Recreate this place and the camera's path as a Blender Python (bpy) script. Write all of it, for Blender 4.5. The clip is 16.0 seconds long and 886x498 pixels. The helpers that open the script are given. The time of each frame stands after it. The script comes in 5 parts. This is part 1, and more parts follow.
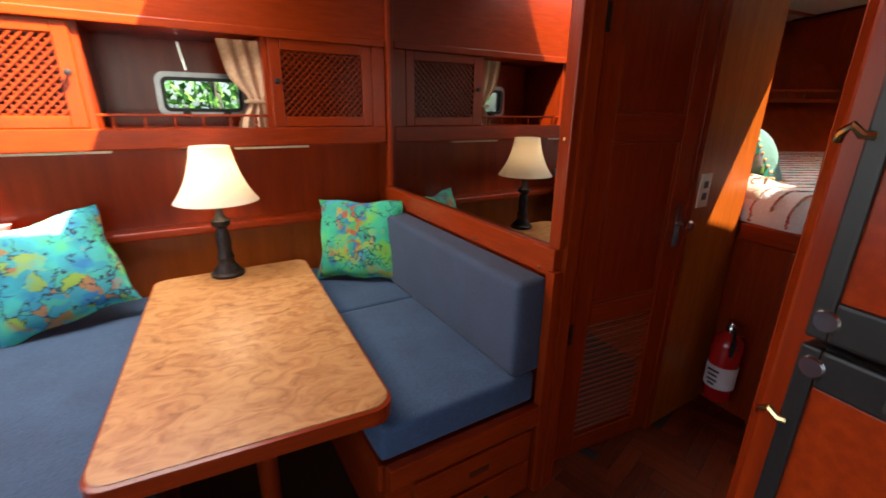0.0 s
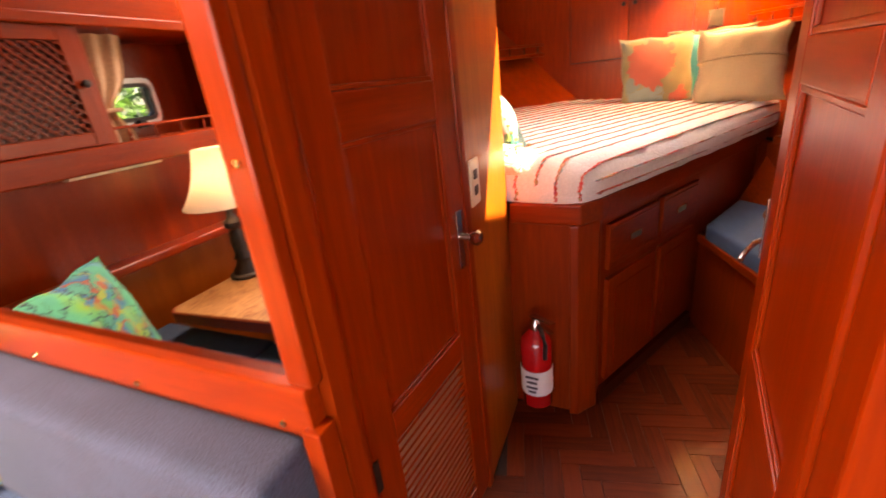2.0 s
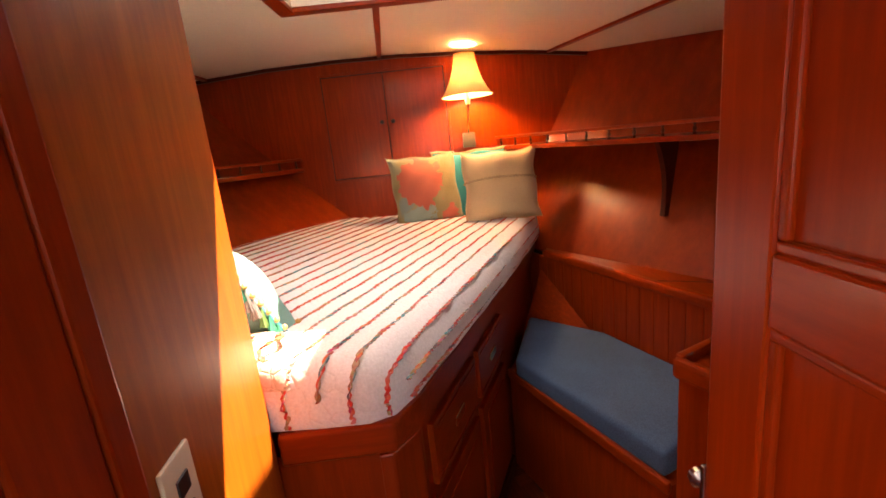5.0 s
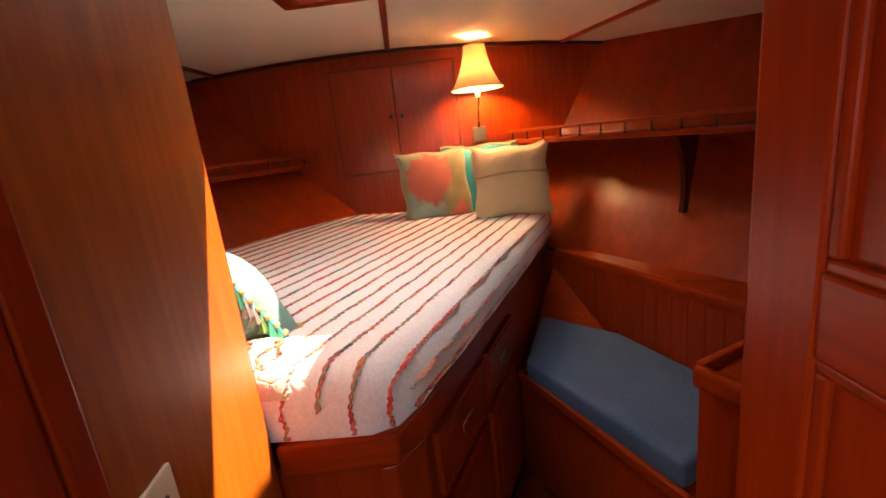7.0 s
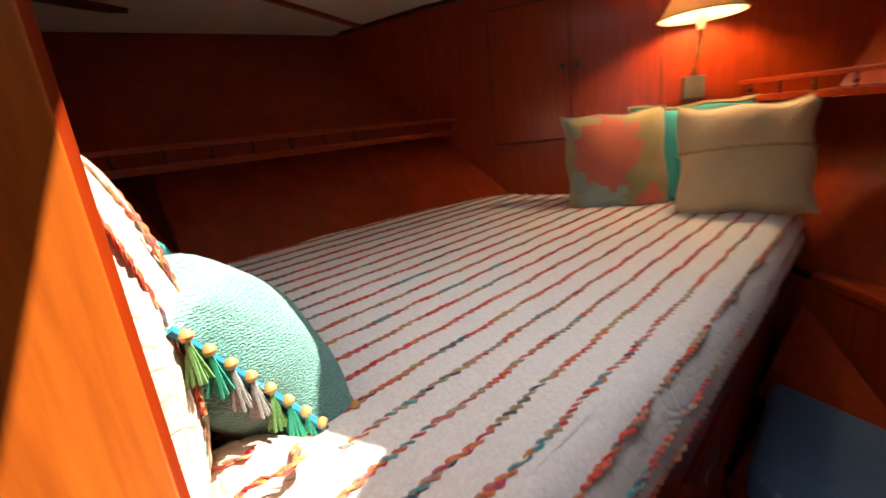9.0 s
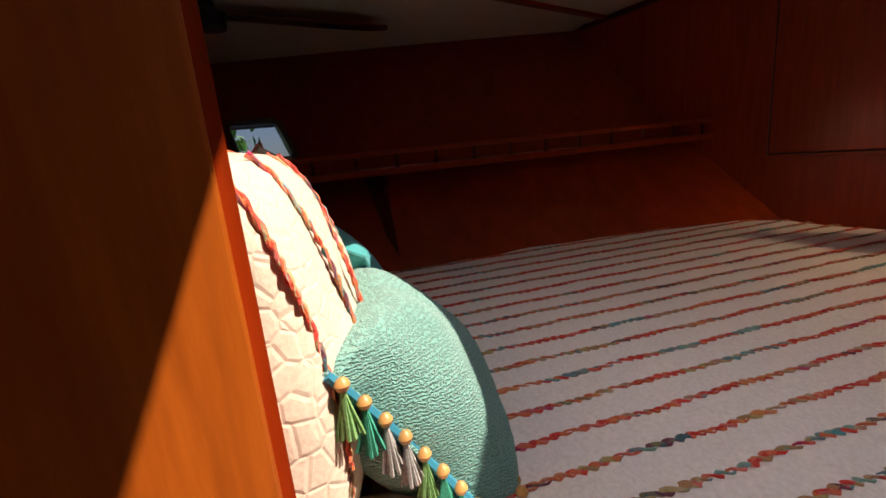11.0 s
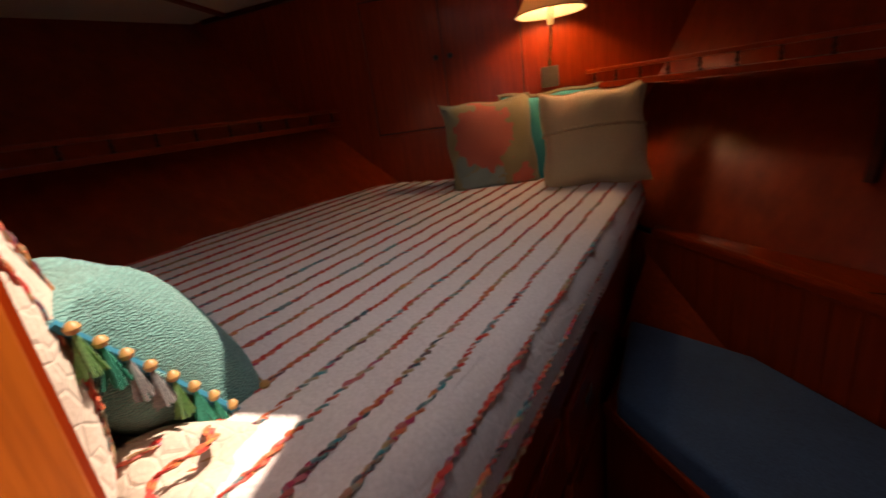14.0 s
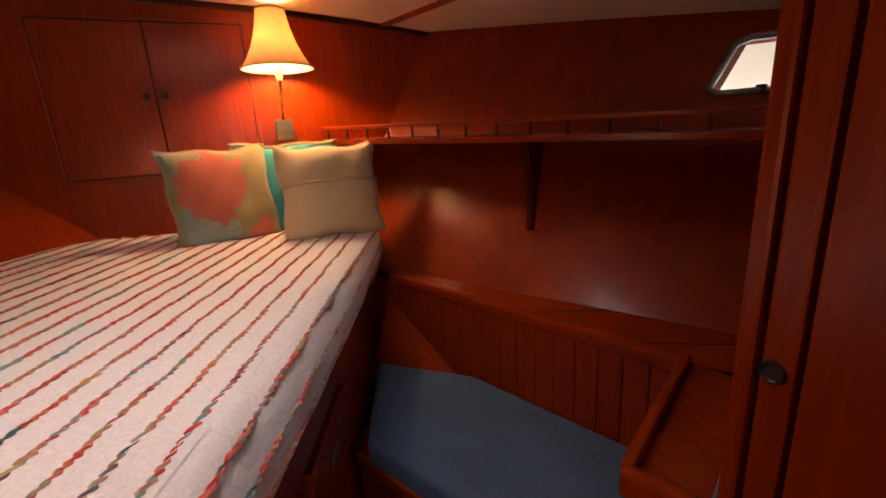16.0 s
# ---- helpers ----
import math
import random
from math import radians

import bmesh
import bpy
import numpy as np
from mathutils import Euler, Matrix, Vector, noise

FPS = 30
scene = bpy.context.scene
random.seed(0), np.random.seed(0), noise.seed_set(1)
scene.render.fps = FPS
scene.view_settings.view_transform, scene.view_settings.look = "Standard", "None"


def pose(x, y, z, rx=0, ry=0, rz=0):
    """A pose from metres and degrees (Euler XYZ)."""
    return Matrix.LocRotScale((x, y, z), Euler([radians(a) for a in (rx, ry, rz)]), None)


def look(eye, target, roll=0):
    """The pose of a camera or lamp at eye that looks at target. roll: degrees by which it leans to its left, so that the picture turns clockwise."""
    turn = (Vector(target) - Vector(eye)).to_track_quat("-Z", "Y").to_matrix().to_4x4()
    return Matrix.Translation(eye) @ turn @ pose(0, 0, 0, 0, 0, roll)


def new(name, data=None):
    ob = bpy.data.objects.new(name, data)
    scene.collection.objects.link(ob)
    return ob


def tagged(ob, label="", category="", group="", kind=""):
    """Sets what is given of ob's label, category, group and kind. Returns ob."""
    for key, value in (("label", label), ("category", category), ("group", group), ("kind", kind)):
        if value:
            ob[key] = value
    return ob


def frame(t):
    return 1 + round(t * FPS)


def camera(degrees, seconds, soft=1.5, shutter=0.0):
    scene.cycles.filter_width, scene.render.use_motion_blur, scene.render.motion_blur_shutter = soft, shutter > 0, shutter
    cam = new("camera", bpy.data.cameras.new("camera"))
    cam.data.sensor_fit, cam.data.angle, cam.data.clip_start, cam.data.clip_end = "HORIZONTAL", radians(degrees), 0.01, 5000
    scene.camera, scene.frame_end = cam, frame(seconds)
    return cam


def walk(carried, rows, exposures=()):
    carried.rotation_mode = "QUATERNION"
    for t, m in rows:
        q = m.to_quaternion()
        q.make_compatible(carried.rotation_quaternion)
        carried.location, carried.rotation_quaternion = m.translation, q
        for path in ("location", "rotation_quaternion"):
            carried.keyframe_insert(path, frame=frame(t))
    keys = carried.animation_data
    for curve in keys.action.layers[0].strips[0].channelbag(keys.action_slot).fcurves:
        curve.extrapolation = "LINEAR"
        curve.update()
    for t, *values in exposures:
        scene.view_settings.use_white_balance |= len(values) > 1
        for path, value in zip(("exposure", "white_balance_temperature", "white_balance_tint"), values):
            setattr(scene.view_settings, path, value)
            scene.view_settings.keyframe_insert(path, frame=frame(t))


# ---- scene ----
cam = camera(91.6, 16.0, soft=1.6, shutter=0.4)
PATH = [
    (0, (0.472, 0.126, 1.339), (1.283, 1.845, 0.716), 0.9),
    (0.5, (0.605, 0.278, 1.322), (1.569, 1.912, 0.689), 1.2),
    (1, (0.763, 0.396, 1.316), (1.792, 1.942, 0.574), -2.5),
    (1.5, (0.893, 0.525, 1.325), (2.203, 1.826, 0.556), -4.0),
    (2, (0.993, 0.654, 1.325), (2.586, 1.622, 0.601), -6.6),
    (2.5, (1.172, 0.715, 1.309), (2.882, 1.462, 0.589), -5.7),
    (3, (1.329, 0.752, 1.325), (3.123, 1.266, 0.606), -4.3),
    (3.5, (1.448, 0.772, 1.358), (3.321, 0.999, 0.696), -3.8),
    (4, (1.517, 0.799, 1.394), (3.432, 0.875, 0.823), -4.1),
    (4.5, (1.56, 0.805, 1.446), (3.509, 0.819, 0.996), -5.8),
    (7, (1.634, 0.787, 1.46), (3.577, 0.869, 0.994), -6.5),
    (7.5, (1.771, 0.747, 1.44), (3.69, 1.04, 0.959), -6.8),
    (8, (1.908, 0.769, 1.435), (3.77, 1.26, 0.896), -7.2),
    (8.5, (2.078, 0.829, 1.43), (3.932, 1.371, 0.909), -7.4),
    (9, (2.198, 0.837, 1.44), (3.955, 1.631, 0.909), -6.2),
    (9.5, (2.302, 0.86, 1.433), (3.78, 2.082, 0.866), -5.8),
    (10, (2.327, 0.902, 1.438), (3.54, 2.414, 0.945), -5.8),
    (10.2, (2.333, 0.902, 1.472), (3.47, 2.48, 1.006), -5.8),
    (12.3, (2.285, 0.901, 1.452), (3.714, 2.231, 1.02), -6.7),
    (12.5, (2.263, 0.903, 1.445), (3.759, 2.143, 0.973), -7.4),
    (13, (2.206, 0.883, 1.433), (3.867, 1.854, 0.886), -7.0),
    (13.5, (2.169, 0.854, 1.427), (3.949, 1.575, 0.868), -8.2),
    (14, (2.134, 0.814, 1.418), (4.008, 1.157, 0.81), -8.0),
    (14.5, (2.12, 0.779, 1.42), (4.025, 0.759, 0.814), -6.6),
    (15, (2.11, 0.76, 1.421), (3.996, 0.455, 0.83), -5.8),
    (15.5, (2.114, 0.746, 1.425), (3.951, 0.152, 0.901), -4.8),
    (16, (2.134, 0.74, 1.438), (3.924, 0.011, 0.923), -3.4),
]
EXPOSURES = [
    (0, 3.55, 6800, 13), (0.5, 3.6, 7200, 23), (1.0, 4.0, 7700, 29), (1.5, 4.8, 8500, 33), (2.0, 5.4, 9200, 37),
    (2.5, 5.7, 9400, 38), (3.0, 5.6, 9300, 37), (3.6, 5.55, 8900, 33), (4.2, 5.3, 8500, 30), (4.7, 5.0, 8100, 28),
    (7.0, 4.45, 7600, 26), (8.5, 3.95, 6900, 16), (9.0, 3.6, 6500, 12), (9.5, 3.3, 6400, 12), (10.2, 2.9, 6600, 17),
    (12.3, 2.4, 6900, 27), (13.0, 2.4, 6900, 28), (14.0, 2.3, 7100, 28), (15.0, 2.8, 7600, 29), (15.5, 3.3, 7700, 31), (16, 3.85, 7800, 32),
]
walk(cam, [(t, look(eye, target, roll)) for t, eye, target, roll in PATH], EXPOSURES)

# ---- light ----
SUN = Vector((0.48, -0.46, 1.0)).normalized()
world = bpy.data.worlds.new("sky")
scene.world = world
world.use_nodes = True
wn = world.node_tree
sky = wn.nodes.new("ShaderNodeTexSky")
sky.sky_type, sky.sun_disc = "NISHITA", False
sky.sun_elevation = math.asin(SUN.z)
sky.sun_rotation = math.atan2(SUN.x, SUN.y)
wn.links.new(sky.outputs[0], wn.nodes["Background"].inputs[0])
wn.nodes["Background"].inputs[1].default_value = 0.05
sun = new("sun", bpy.data.lights.new("sun", "SUN"))
sun.data.energy, sun.data.angle, sun.data.color = 5.0, radians(0.6), (1.0, 0.90, 0.74)
sun.matrix_basis = look(SUN * 20, (0, 0, 0))


def area(name, eye, target, sx, sy, watts, color=(1, 1, 1)):
    la = bpy.data.lights.new(name, "AREA")
    la.shape, la.size, la.size_y, la.energy, la.color = "RECTANGLE", sx, sy, watts, color
    ob = new(name, la)
    ob.matrix_basis = look(eye, target)
    return ob


def bulb(name, at, watts, color, radius=0.03):
    la = bpy.data.lights.new(name, "POINT")
    la.energy, la.color, la.shadow_soft_size = watts, color, radius
    ob = new(name, la)
    ob.location = at
    return ob


# fill lamps on the salon's unseen sides, then daylight of skylight and cabin hatch
area("salon_starboard_fill", (-0.6, -1.52, 1.45), (-0.1, 1.0, 0.8), 2.6, 0.8, 0.70, (1, 0.93, 0.84))
area("salon_aft_fill", (-2.42, 0.3, 1.3), (0.6, 0.9, 0.9), 2.2, 1.2, 0.20, (1, 0.93, 0.84))
area("salon_skylight_daylight", (-0.29, 1.95, 2.14), (-0.29, 1.95, 0), 1.30, 0.66, 4.2, (1, 0.97, 0.93))
area("cabin_hatch_daylight", (2.90, 0.98, 2.16), (2.9, 0.98, 0), 0.40, 0.60, 0.19, (0.97, 0.98, 1)).data.spread = radians(110)
bulb("cabin_lamp_bulb", (4.22, 0.605, 1.835), 1.2, (1.0, 0.76, 0.46), 0.04)
bulb("table_lamp_bulb", (0.36, 2.16, 1.06), 0.24, (1.0, 0.80, 0.55))

# ---- materials ----
def shader(name):
    m = bpy.data.materials.new(name)
    m.use_nodes = True
    return m, m.node_tree.nodes, m.node_tree.links, m.node_tree.nodes["Principled BSDF"]


def ramp(nodes, stops):
    r = nodes.new("ShaderNodeValToRGB")
    el = r.color_ramp.elements
    while len(el) < len(stops):
        el.new(0.5)
    for e, (p, c) in zip(el, stops):
        e.position, e.color = p, (*c, 1)
    return r


def wood(name, dark, light, stretch=(14, 14, 1.0), rough=0.30, coat=0.15, bump=0.05, scale=4.6, vary=0.10):
    """Varnished timber: long grain, broad colour drift and a clear coat."""
    m, n, l, p = shader(name)
    tc = n.new("ShaderNodeTexCoord")
    mp = n.new("ShaderNodeMapping")
    mp.inputs["Scale"].default_value = stretch
    l.new(tc.outputs["Object"], mp.inputs[0])
    grain = n.new("ShaderNodeTexNoise")
    grain.inputs["Scale"].default_value, grain.inputs["Detail"].default_value = scale, 7
    grain.inputs["Roughness"].default_value = 0.62
    l.new(mp.outputs[0], grain.inputs["Vector"])
    broad = n.new("ShaderNodeTexNoise")
    broad.inputs["Scale"].default_value, broad.inputs["Detail"].default_value = 2.2, 2
    l.new(tc.outputs["Object"], broad.inputs["Vector"])
    info = n.new("ShaderNodeObjectInfo")
    add = n.new("ShaderNodeMath")
    add.operation = "MULTIPLY_ADD"
    l.new(broad.outputs["Fac"], add.inputs[0])
    add.inputs[1].default_value = 0.28
    l.new(grain.outputs["Fac"], add.inputs[2])
    add2 = n.new("ShaderNodeMath")
    add2.operation = "MULTIPLY_ADD"
    l.new(info.outputs["Random"], add2.inputs[0])
    add2.inputs[1].default_value = vary
    l.new(add.outputs[0], add2.inputs[2])
    mid = tuple((a + b) / 2 for a, b in zip(dark, light))
    r = ramp(n, [(0.27, dark), (0.70, mid), (1.0, light)])
    l.new(add2.outputs[0], r.inputs[0])
    l.new(r.outputs[0], p.inputs["Base Color"])
    p.inputs["Roughness"].default_value = rough
    p.inputs["Coat Weight"].default_value = coat
    p.inputs["Coat Roughness"].default_value = 0.16
    p.inputs["Specular IOR Level"].default_value = 0.2
    b = n.new("ShaderNodeBump")
    b.inputs["Strength"].default_value, b.inputs["Distance"].default_value = bump, 0.004
    l.new(grain.outputs["Fac"], b.inputs["Height"])
    l.new(b.outputs[0], p.inputs["Normal"])
    return m


def plain(name, color, rough=0.5, metal=0.0, vary=0.12, scale=30, bump=0.0, coat=0.0, sheen=0.0):
    m, n, l, p = shader(name)
    tc = n.new("ShaderNodeTexCoord")
    t = n.new("ShaderNodeTexNoise")
    t.inputs["Scale"].default_value, t.inputs["Detail"].default_value = scale, 6
    l.new(tc.outputs["Object"], t.inputs["Vector"])
    r = ramp(n, [(0.3, tuple(c * (1 - vary) for c in color)), (0.7, tuple(min(1, c * (1 + vary)) for c in color))])
    l.new(t.outputs["Fac"], r.inputs[0])
    l.new(r.outputs[0], p.inputs["Base Color"])
    p.inputs["Roughness"].default_value, p.inputs["Metallic"].default_value = rough, metal
    p.inputs["Coat Weight"].default_value, p.inputs["Sheen Weight"].default_value = coat, sheen
    if bump:
        b = n.new("ShaderNodeBump")
        b.inputs["Strength"].default_value, b.inputs["Distance"].default_value = bump, 0.003
        l.new(t.outputs["Fac"], b.inputs["Height"])
        l.new(b.outputs[0], p.inputs["Normal"])
    return m


def cloth(name, color, weave=260, vary=0.42, bump=0.5):
    """Woven fabric: fine crossed threads with a soft broad fade."""
    m, n, l, p = shader(name)
    tc = n.new("ShaderNodeTexCoord")
    t = n.new("ShaderNodeTexNoise")
    t.inputs["Scale"].default_value, t.inputs["Detail"].default_value = weave, 2
    b2 = n.new("ShaderNodeTexNoise")
    b2.inputs["Scale"].default_value, b2.inputs["Detail"].default_value = 6, 3
    for q in (t, b2):
        l.new(tc.outputs["Object"], q.inputs["Vector"])
    mx = n.new("ShaderNodeMath")
    mx.operation = "MULTIPLY_ADD"
    l.new(b2.outputs["Fac"], mx.inputs[0])
    mx.inputs[1].default_value = 0.4
    l.new(t.outputs["Fac"], mx.inputs[2])
    r = ramp(n, [(0.45, tuple(c * (1 - vary) for c in color)), (0.95, tuple(min(1, c * (1 + vary)) for c in color))])
    l.new(mx.outputs[0], r.inputs[0])
    l.new(r.outputs[0], p.inputs["Base Color"])
    p.inputs["Roughness"].default_value, p.inputs["Sheen Weight"].default_value = 0.88, 0.08
    b = n.new("ShaderNodeBump")
    b.inputs["Strength"].default_value, b.inputs["Distance"].default_value = bump, 0.002
    l.new(t.outputs["Fac"], b.inputs["Height"])
    l.new(b.outputs[0], p.inputs["Normal"])
    return m


D, L = (0.165, 0.0145, 0.0018), (0.345, 0.038, 0.0040)
TEAK_V = wood("teak_upright_grain", D, L)
TEAK_X = wood("teak_lengthwise_grain", D, L, stretch=(1.0, 14, 14))
TEAK_Y = wood("teak_crosswise_grain", D, L, stretch=(14, 1.0, 14))
TEAK_HULL = wood("teak_veneer", (0.165, 0.0150, 0.0018), (0.36, 0.043, 0.0046), stretch=(9, 9, 1.0), rough=0.28, scale=2.0, bump=0.02, coat=0.25)
# teak of the end panel, lightened and yellowed to put sunlight into its colour
TEAK_SUNLIT = wood("sunlit_tone_teak", (0.19, 0.037, 0.0036), (0.42, 0.102, 0.0095), rough=0.4, coat=0.07)
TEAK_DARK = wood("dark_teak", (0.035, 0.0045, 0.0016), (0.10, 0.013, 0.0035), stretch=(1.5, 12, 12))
TEAK_PALE = wood("honey_teak", (0.22, 0.034, 0.004), (0.42, 0.095, 0.012), stretch=(9, 9, 1.2), scale=2.0)
PLANK = wood("parquet_teak", (0.032, 0.0046, 0.0014), (0.19, 0.032, 0.008), stretch=(1.2, 14, 5), rough=0.32, coat=0.3, vary=0.42)
GROUT = plain("parquet_joint", (0.022, 0.006, 0.003), 0.6)
WHITE = plain("ceiling_vinyl", (0.74, 0.69, 0.58), 0.6, vary=0.04, scale=120, bump=0.08)
# near-black: dark joints, and shade painted into gaps, holes and behind the bench
DARKGAP = plain("dark_joint_and_shade", (0.006, 0.004, 0.003), 0.8)
# same upholstery twice: shaded tone, then lit tone with the light in its colour
NAVY = cloth("blue_upholstery_shaded_tone", (0.034, 0.052, 0.088))
NAVY_LIT = cloth("blue_upholstery_lit_tone", (0.036, 0.076, 0.138))
DULL = plain("dull_plated_metal", (0.30, 0.30, 0.30), 0.3, 1.0, vary=0.1)
CHROME = plain("chrome", (0.58, 0.56, 0.53), 0.18, 1.0, vary=0.03)
BRASS = plain("brass", (0.75, 0.55, 0.25), 0.2, 1.0, vary=0.06)
BRONZE = plain("dark_bronze", (0.030, 0.022, 0.018), 0.5, 0.4, vary=0.5, scale=60, bump=0.3)
BLACK = plain("black_plastic", (0.012, 0.011, 0.011), 0.4, vary=0.2)
CREAM = plain("cream_plastic", (0.72, 0.66, 0.50), 0.35, vary=0.03)
REDPAINT = plain("red_paint", (0.50, 0.012, 0.012), 0.25, vary=0.05, coat=0.5)
PAPER = plain("white_label", (0.72, 0.68, 0.62), 0.6, vary=0.06)
INK = plain("label_print", (0.05, 0.03, 0.03), 0.6)


def make_glass(name, color=(1, 1, 1)):
    m, n, l, p = shader(name)
    p.inputs["Base Color"].default_value = (*color, 1)
    p.inputs["Transmission Weight"].default_value, p.inputs["Roughness"].default_value, p.inputs["IOR"].default_value = 1.0, 0.02, 1.02
    return m


def make_mirror():
    m, n, l, p = shader("mirror_glass")
    p.inputs["Base Color"].default_value = (0.29, 0.27, 0.25, 1)
    p.inputs["Metallic"].default_value, p.inputs["Roughness"].default_value = 1.0, 0.015
    return m


def make_shade(name, color, glow):
    """Lamp-shade cloth: lets the bulb's light through."""
    m, n, l, p = shader(name)
    p.inputs["Base Color"].default_value = (*color, 1)
    p.inputs["Roughness"].default_value = 0.8
    tr = n.new("ShaderNodeBsdfTranslucent")
    tr.inputs[0].default_value = (*color, 1)
    mix = n.new("ShaderNodeMixShader")
    mix.inputs[0].default_value = glow
    l.new(p.outputs[0], mix.inputs[1])
    l.new(tr.outputs[0], mix.inputs[2])
    l.new(mix.outputs[0], n["Material Output"].inputs[0])
    return m


def make_acrylic():
    """Smoked acrylic sheet that dims the daylight passing through it."""
    m, n, l, p = shader("smoked_acrylic")
    tr = n.new("ShaderNodeBsdfTransparent")
    tr.inputs[0].default_value = (0.60, 0.585, 0.57, 1)
    p.inputs["Base Color"].default_value = (0.02, 0.02, 0.02, 1)
    p.inputs["Roughness"].default_value = 0.05
    mix = n.new("ShaderNodeMixShader")
    mix.inputs[0].default_value = 0.05
    l.new(tr.outputs[0], mix.inputs[1])
    l.new(p.outputs[0], mix.inputs[2])
    l.new(mix.outputs[0], n["Material Output"].inputs[0])
    return m


GLASS = make_glass("window_glass")
MIRROR = make_mirror()
SHADE_CREAM = make_shade("cream_shade_cloth", (0.76, 0.55, 0.32), 0.22)
SHADE_WHITE = make_shade("white_shade_cloth", (0.88, 0.82, 0.70), 0.55)


# ---- building helpers ----
def thing(name, label, category, base=(0, 0, 0), group="", kind=""):
    ob = new(name)
    ob.empty_display_size = 0.05
    ob.location = base
    return tagged(ob, label, category, group, kind)


def part(name, bm, material, parent=None, label="", smooth=False):
    """Links a bmesh, made in world metres, as one mesh under a thing or a part."""
    bmesh.ops.recalc_face_normals(bm, faces=bm.faces)
    me = bpy.data.meshes.new(name)
    bm.to_mesh(me)
    bm.free()
    me.materials.append(material)
    if smooth:
        me.shade_smooth()
        me.set_sharp_from_angle(angle=radians(40))
    ob = new(name, me)
    if parent is not None:
        ob.parent = parent
        if parent.parent is None:
            ob.matrix_parent_inverse = parent.matrix_basis.inverted()
    if label:
        ob["label"] = label
    return ob


def single(name, bm, material, label, category="", group="", kind="", smooth=False):
    return tagged(part(name, bm, material, None, "", smooth), label, category, group, kind)


def bev(bm, width, segs=2):
    if width > 0:
        bmesh.ops.bevel(bm, geom=list(bm.edges), offset=width, segments=segs, profile=0.6, affect="EDGES", clamp_overlap=True)
    return bm


def box(x0, x1, y0, y1, z0, z1, b=0.0, segs=2, bm=None):
    part_bm = bmesh.new()
    m = pose((x0 + x1) / 2, (y0 + y1) / 2, (z0 + z1) / 2) @ Matrix.Diagonal((abs(x1 - x0), abs(y1 - y0), abs(z1 - z0), 1))
    bmesh.ops.create_cube(part_bm, size=1, matrix=m)
    bev(part_bm, b, segs)
    return merge(bm, part_bm) if bm else part_bm


def merge(bm, other):
    me = bpy.data.meshes.new("tmp")
    other.to_mesh(me)
    other.free()
    bm.from_mesh(me)
    bpy.data.meshes.remove(me)
    return bm


def prism(points, z0, z1, b=0.0, segs=2):
    """An upright block over a plan outline; z1 may be a function of x, y."""
    bm = bmesh.new()
    lo = [bm.verts.new((x, y, z0)) for x, y in points]
    hi = [bm.verts.new((x, y, z1)) for x, y in points]
    bm.faces.new(lo[::-1])
    bm.faces.new(hi)
    for i in range(len(points)):
        j = (i + 1) % len(points)
        bm.faces.new((lo[i], lo[j], hi[j], hi[i]))
    return bev(bm, b, segs)


def slab(a, b, thick, z0, z1, bevel=0.0, side=1):
    """An upright board from plan point a to b, thick to its left (side 1) or right (-1)."""
    a, b = Vector(a), Vector(b)
    n = Vector((-(b - a).y, (b - a).x)).normalized() * thick * side
    return prism([a, b, b + n, a + n], z0, z1, bevel)


def beam(p, q, w, h, b=0.0, up=(0, 0, 1)):
    """A bar from p to q, w wide and h high."""
    p, q = Vector(p), Vector(q)
    d = (q - p).normalized()
    s = d.cross(Vector(up)).normalized()
    u = s.cross(d)
    m = Matrix((s, d, u)).transposed().to_4x4()
    m.translation = (p + q) / 2
    bm = bmesh.new()
    bmesh.ops.create_cube(bm, size=1, matrix=m @ Matrix.Diagonal((w, (q - p).length, h, 1)))
    return bev(bm, b)


def lathe(profile, at=(0, 0, 0), n=28, m=None):
    """A turned body: (radius, height) pairs round the upright axis at a point."""
    bm = bmesh.new()
    rings = []
    for r, z in profile:
        rings.append([bm.verts.new((r * math.cos(2 * math.pi * i / n), r * math.sin(2 * math.pi * i / n), z)) for i in range(n)])
    for a, b in zip(rings, rings[1:]):
        for i in range(n):
            bm.faces.new((a[i], a[(i + 1) % n], b[(i + 1) % n], b[i]))
    for ring in (rings[0], rings[-1]):
        if profile[rings.index(ring)][0] > 1e-4:
            bm.faces.new(ring)
    bmesh.ops.transform(bm, matrix=m if m else Matrix.Translation(at), verts=bm.verts)
    return bm


def tube(points, r, n=10, closed=False):
    """A round bar along points."""
    bm = bmesh.new()
    pts = [Vector(p) for p in points]
    rings = []
    for i, p in enumerate(pts):
        a = pts[i - 1] if (i or closed) else p
        b = pts[(i + 1) % len(pts)] if (i < len(pts) - 1 or closed) else p
        d = (b - a).normalized()
        s = d.cross(Vector((0, 0, 1)) if abs(d.z) < 0.9 else Vector((1, 0, 0))).normalized()
        u = s.cross(d)
        rings.append([bm.verts.new(p + s * r * math.cos(2 * math.pi * k / n) + u * r * math.sin(2 * math.pi * k / n)) for k in range(n)])
    pairs = list(zip(rings, rings[1:])) + ([(rings[-1], rings[0])] if closed else [])
    for a, b in pairs:
        for k in range(n):
            bm.faces.new((a[k], a[(k + 1) % n], b[(k + 1) % n], b[k]))
    if not closed:
        bm.faces.new(rings[0])
        bm.faces.new(rings[-1])
    return bm


def moved(bm, m):
    bmesh.ops.transform(bm, matrix=m, verts=bm.verts)
    return bm


